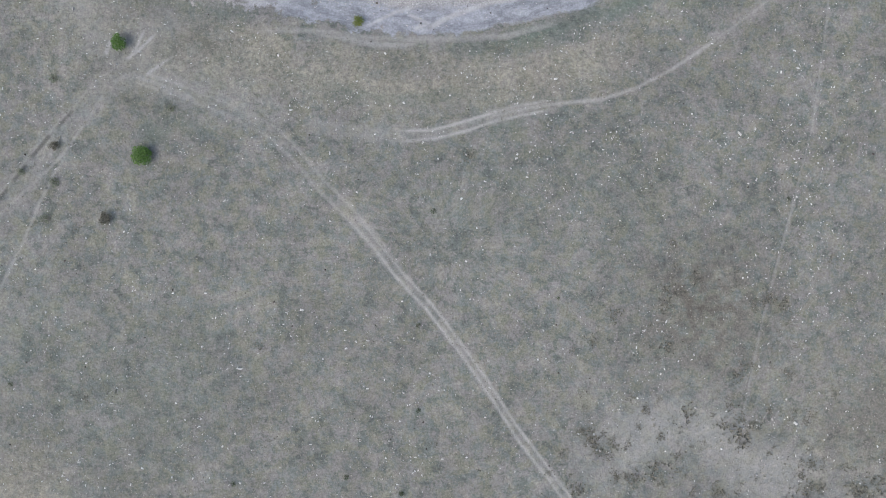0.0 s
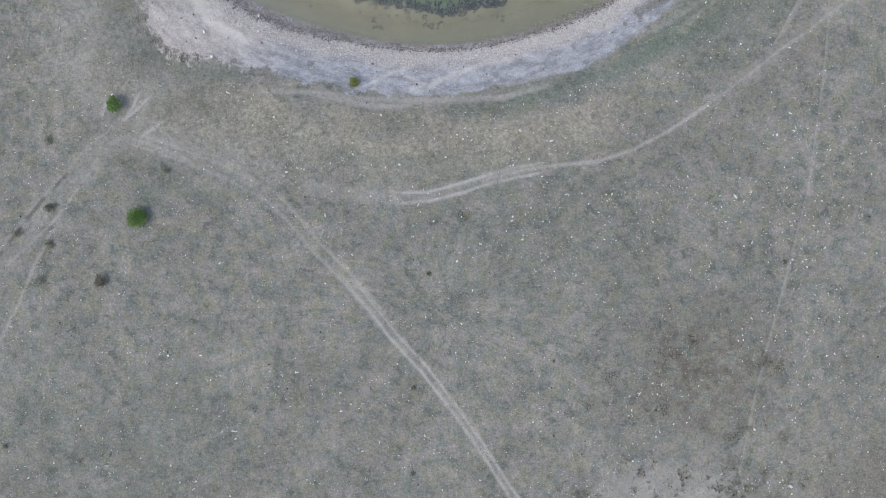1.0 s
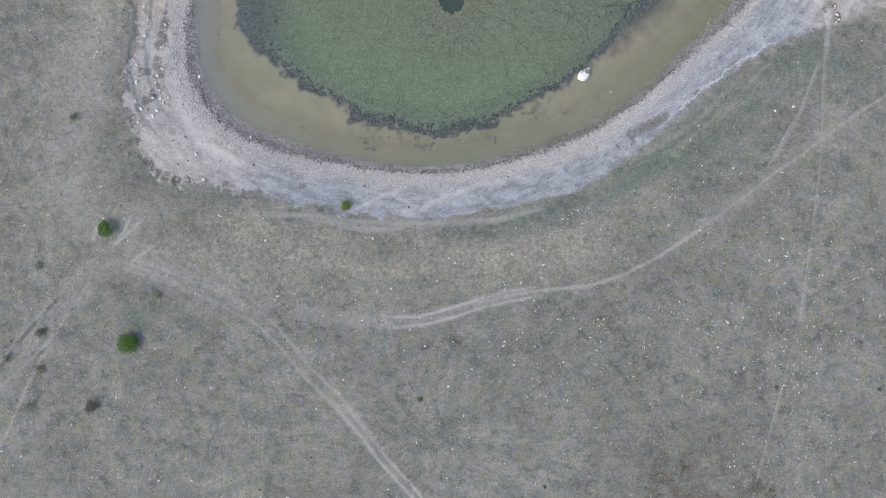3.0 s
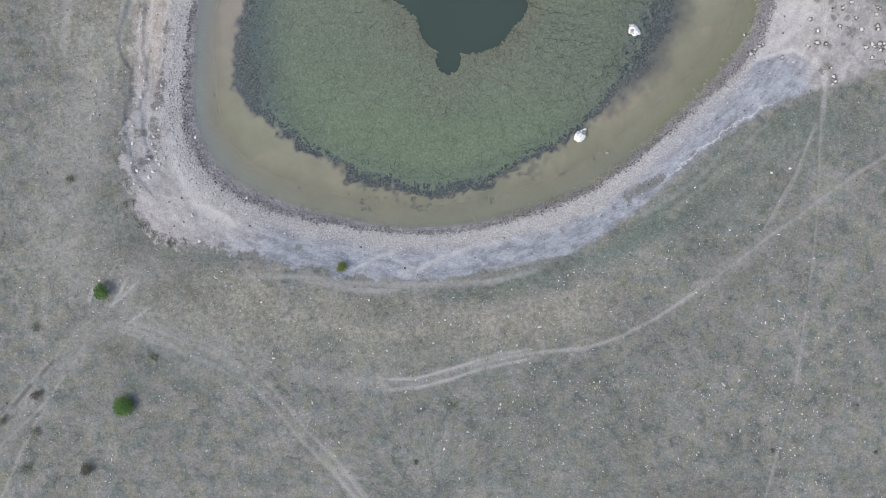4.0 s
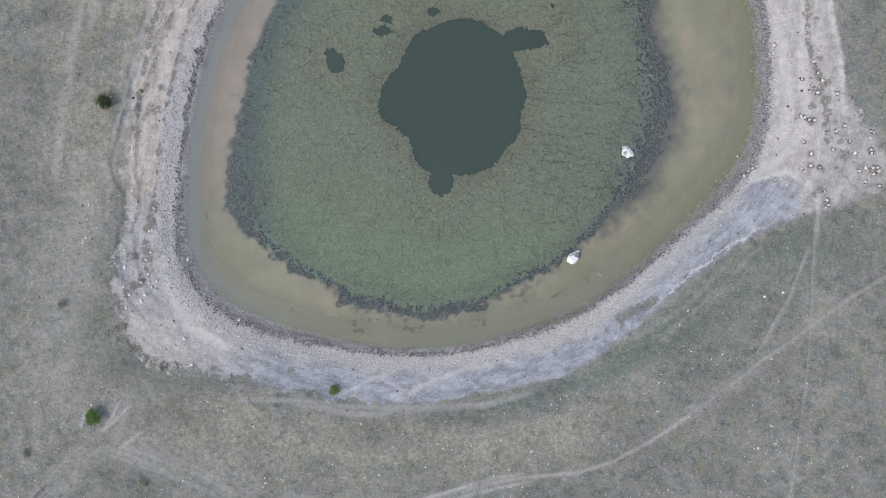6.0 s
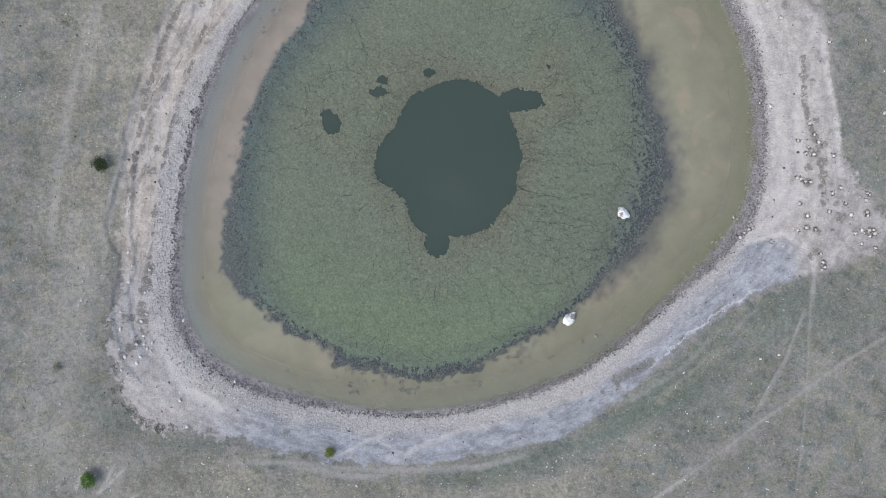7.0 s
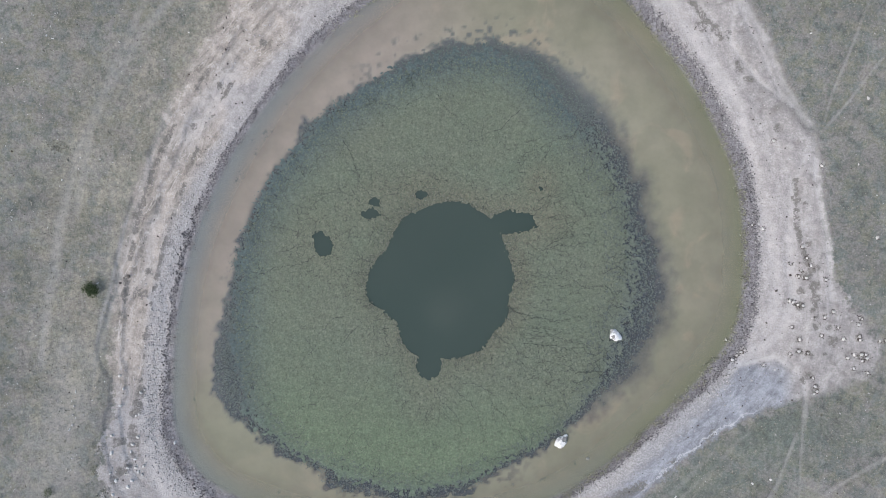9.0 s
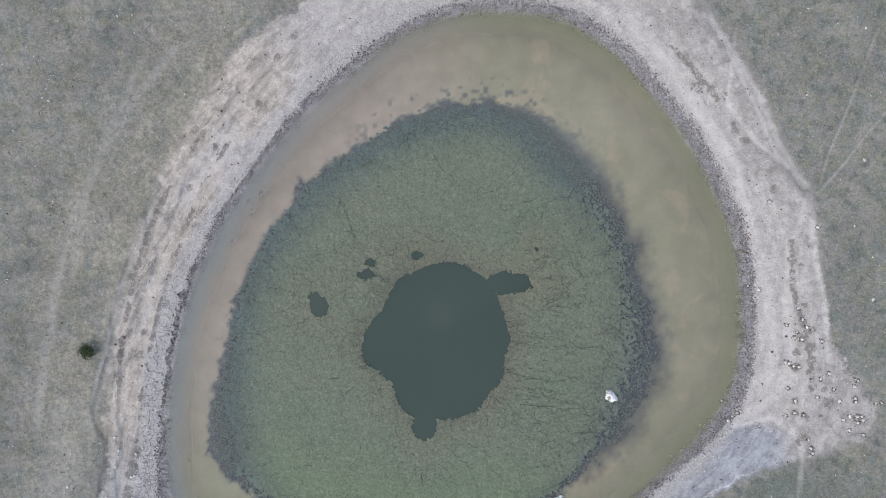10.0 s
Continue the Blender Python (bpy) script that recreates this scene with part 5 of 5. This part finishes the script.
def build_shrub(name, x, y, radius, tall, leaf, seed, label, leaves=900, category="shrub"):
    """Stems from one root and a loose, lumpy crown of single leaves."""
    rng = random.Random(seed)
    root = new(name)
    root.matrix_basis = pose(x, y, level(x, y) - 0.02)
    tagged(root, label, category)
    lumps = []
    for i in range(15):
        a, r = 2 * math.pi * i / 15 + rng.uniform(-0.3, 0.3), radius * rng.uniform(0.3, 0.74)
        lumps.append((Vector((r * math.cos(a), r * math.sin(a), tall * rng.uniform(0.4, 0.8))), radius * rng.uniform(0.26, 0.5)))
    lumps.append((Vector((0, 0, tall * 0.75)), radius * 0.5))
    for tip, _ in lumps[:7]:
        bm = bmesh.new()
        rings = []
        for k in range(4):
            u = k / 3
            c = Vector((tip.x * u, tip.y * u, tip.z * (u ** 0.7)))
            w = 0.035 * radius * (1 - 0.75 * u)
            rings.append([bm.verts.new(c + Vector((w * math.cos(q), w * math.sin(q), 0))) for q in (0, 1.57, 3.14, 4.71)])
        for lo, hi in zip(rings, rings[1:]):
            for q in range(4):
                bm.faces.new((lo[q], lo[(q + 1) % 4], hi[(q + 1) % 4], hi[q]))
        part("stem", bm, M_TWIG, root)
    bm = bmesh.new()
    for i in range(int(leaves * 2.6)):
        c, r = rng.choice(lumps)
        d = Vector((rng.gauss(0, 1), rng.gauss(0, 1), rng.gauss(0.2, 0.8))).normalized() * r * rng.uniform(0.45, 1.15)
        p = c + d
        p.z = max(p.z, 0.03)
        size = radius * rng.uniform(0.03, 0.08)
        turn = Euler((rng.uniform(-0.9, 0.9), rng.uniform(-0.9, 0.9), rng.uniform(0, 6.28))).to_matrix()
        bm.faces.new([bm.verts.new(p + turn @ (Vector(q) * size)) for q in ((-1, 0, 0), (0, -0.5, 0.1), (1.2, 0, 0), (0, 0.5, 0.1))])
    part("crown", bm, leaf, root)


build_boulder(23.1, 52.4, 38, 0.86, rock_mesh("boulder", 3, M_BOULDER, 4, 0.34, 0.6, (((0, 0, 0), 1.0), ((1.05, 0.35, 0.05), 0.42)), ((0.72, 0.15, 0.45), 0.5)),
              "large weathered white boulder at the edge of the weed")
build_boulder(30.8, 67.9, 150, 0.80, rock_mesh("boulder", 5, M_BOULDER, 4, 0.3, 0.6, (((0, 0, 0), 0.95), ((0.3, -0.45, 0.0), 0.72)), ((0.35, 0.3, 0.5), 0.36)),
              "white boulder with a dark hollow amid the pond weed")
build_boulder(27.0, 50.0, 10, 0.24, rock_mesh("boulder", 9, M_ROCK_AND_HOLLOW, 3), "small pale stone in the shallow water")
build_stones()
build_shrub("shrub", -45.2, 29.5, 1.25, 1.0, M_LEAF, 1, "bright green shrub on trampled ground beside white stones")
build_shrub("shrub", -41.6, 13.5, 1.4, 1.1, M_LEAF, 2, "large bright green leafy shrub in dry grass", 1300)
build_shrub("shrub", -44.1, 74.0, 1.15, 1.0, M_DARKLEAF, 3, "dark green round shrub standing in short dry grass")
build_shrub("shrub", -46.7, 4.5, 1.05, 0.7, M_BROWNLEAF, 4, "low withered brownish shrub in dry grass", 600)
build_shrub("shrub", -54.0, 14.8, 0.8, 0.6, M_BROWNLEAF, 5, "small olive-brown shrub between worn wheel tracks", 500)
build_shrub("shrub", -11.4, 33.1, 0.85, 0.5, M_LIMELEAF, 6, "yellow-green plant on the grey silt bank", 600)
for k, (x, y, r) in enumerate([(-58.7, 11.1, 0.7), (-54.1, 9.7, 0.95), (-55.3, 4.5, 0.9), (-37.7, 20.1, 0.7), (-54.3, 24.3, 0.7), (-49.8, 45.3, 0.85)]):
    build_shrub("low_plant", x, y, r, 0.35, M_OLIVELEAF, 20 + k, "low withered plant tuft in dry grass", 220, "plant")
for k, (x, y, r) in enumerate([(-2.7, -10.6, 0.42), (-2.7, -22.7, 0.42), (-0.5, 5.6, 0.5), (50.2, 7.4, 0.4), (-28.9, -33.0, 0.45), (-12.9, -32.1, 0.45),
                               (-5.1, -34.5, 0.5), (-60.1, -18.8, 0.45), (65.0, 7.2, 0.45), (17.2, -6.8, 0.35)]):
    build_shrub("low_plant", x, y, r, 0.3, M_DARKLEAF, 40 + k, "dark low plant cushion in the grass", 200, "plant")
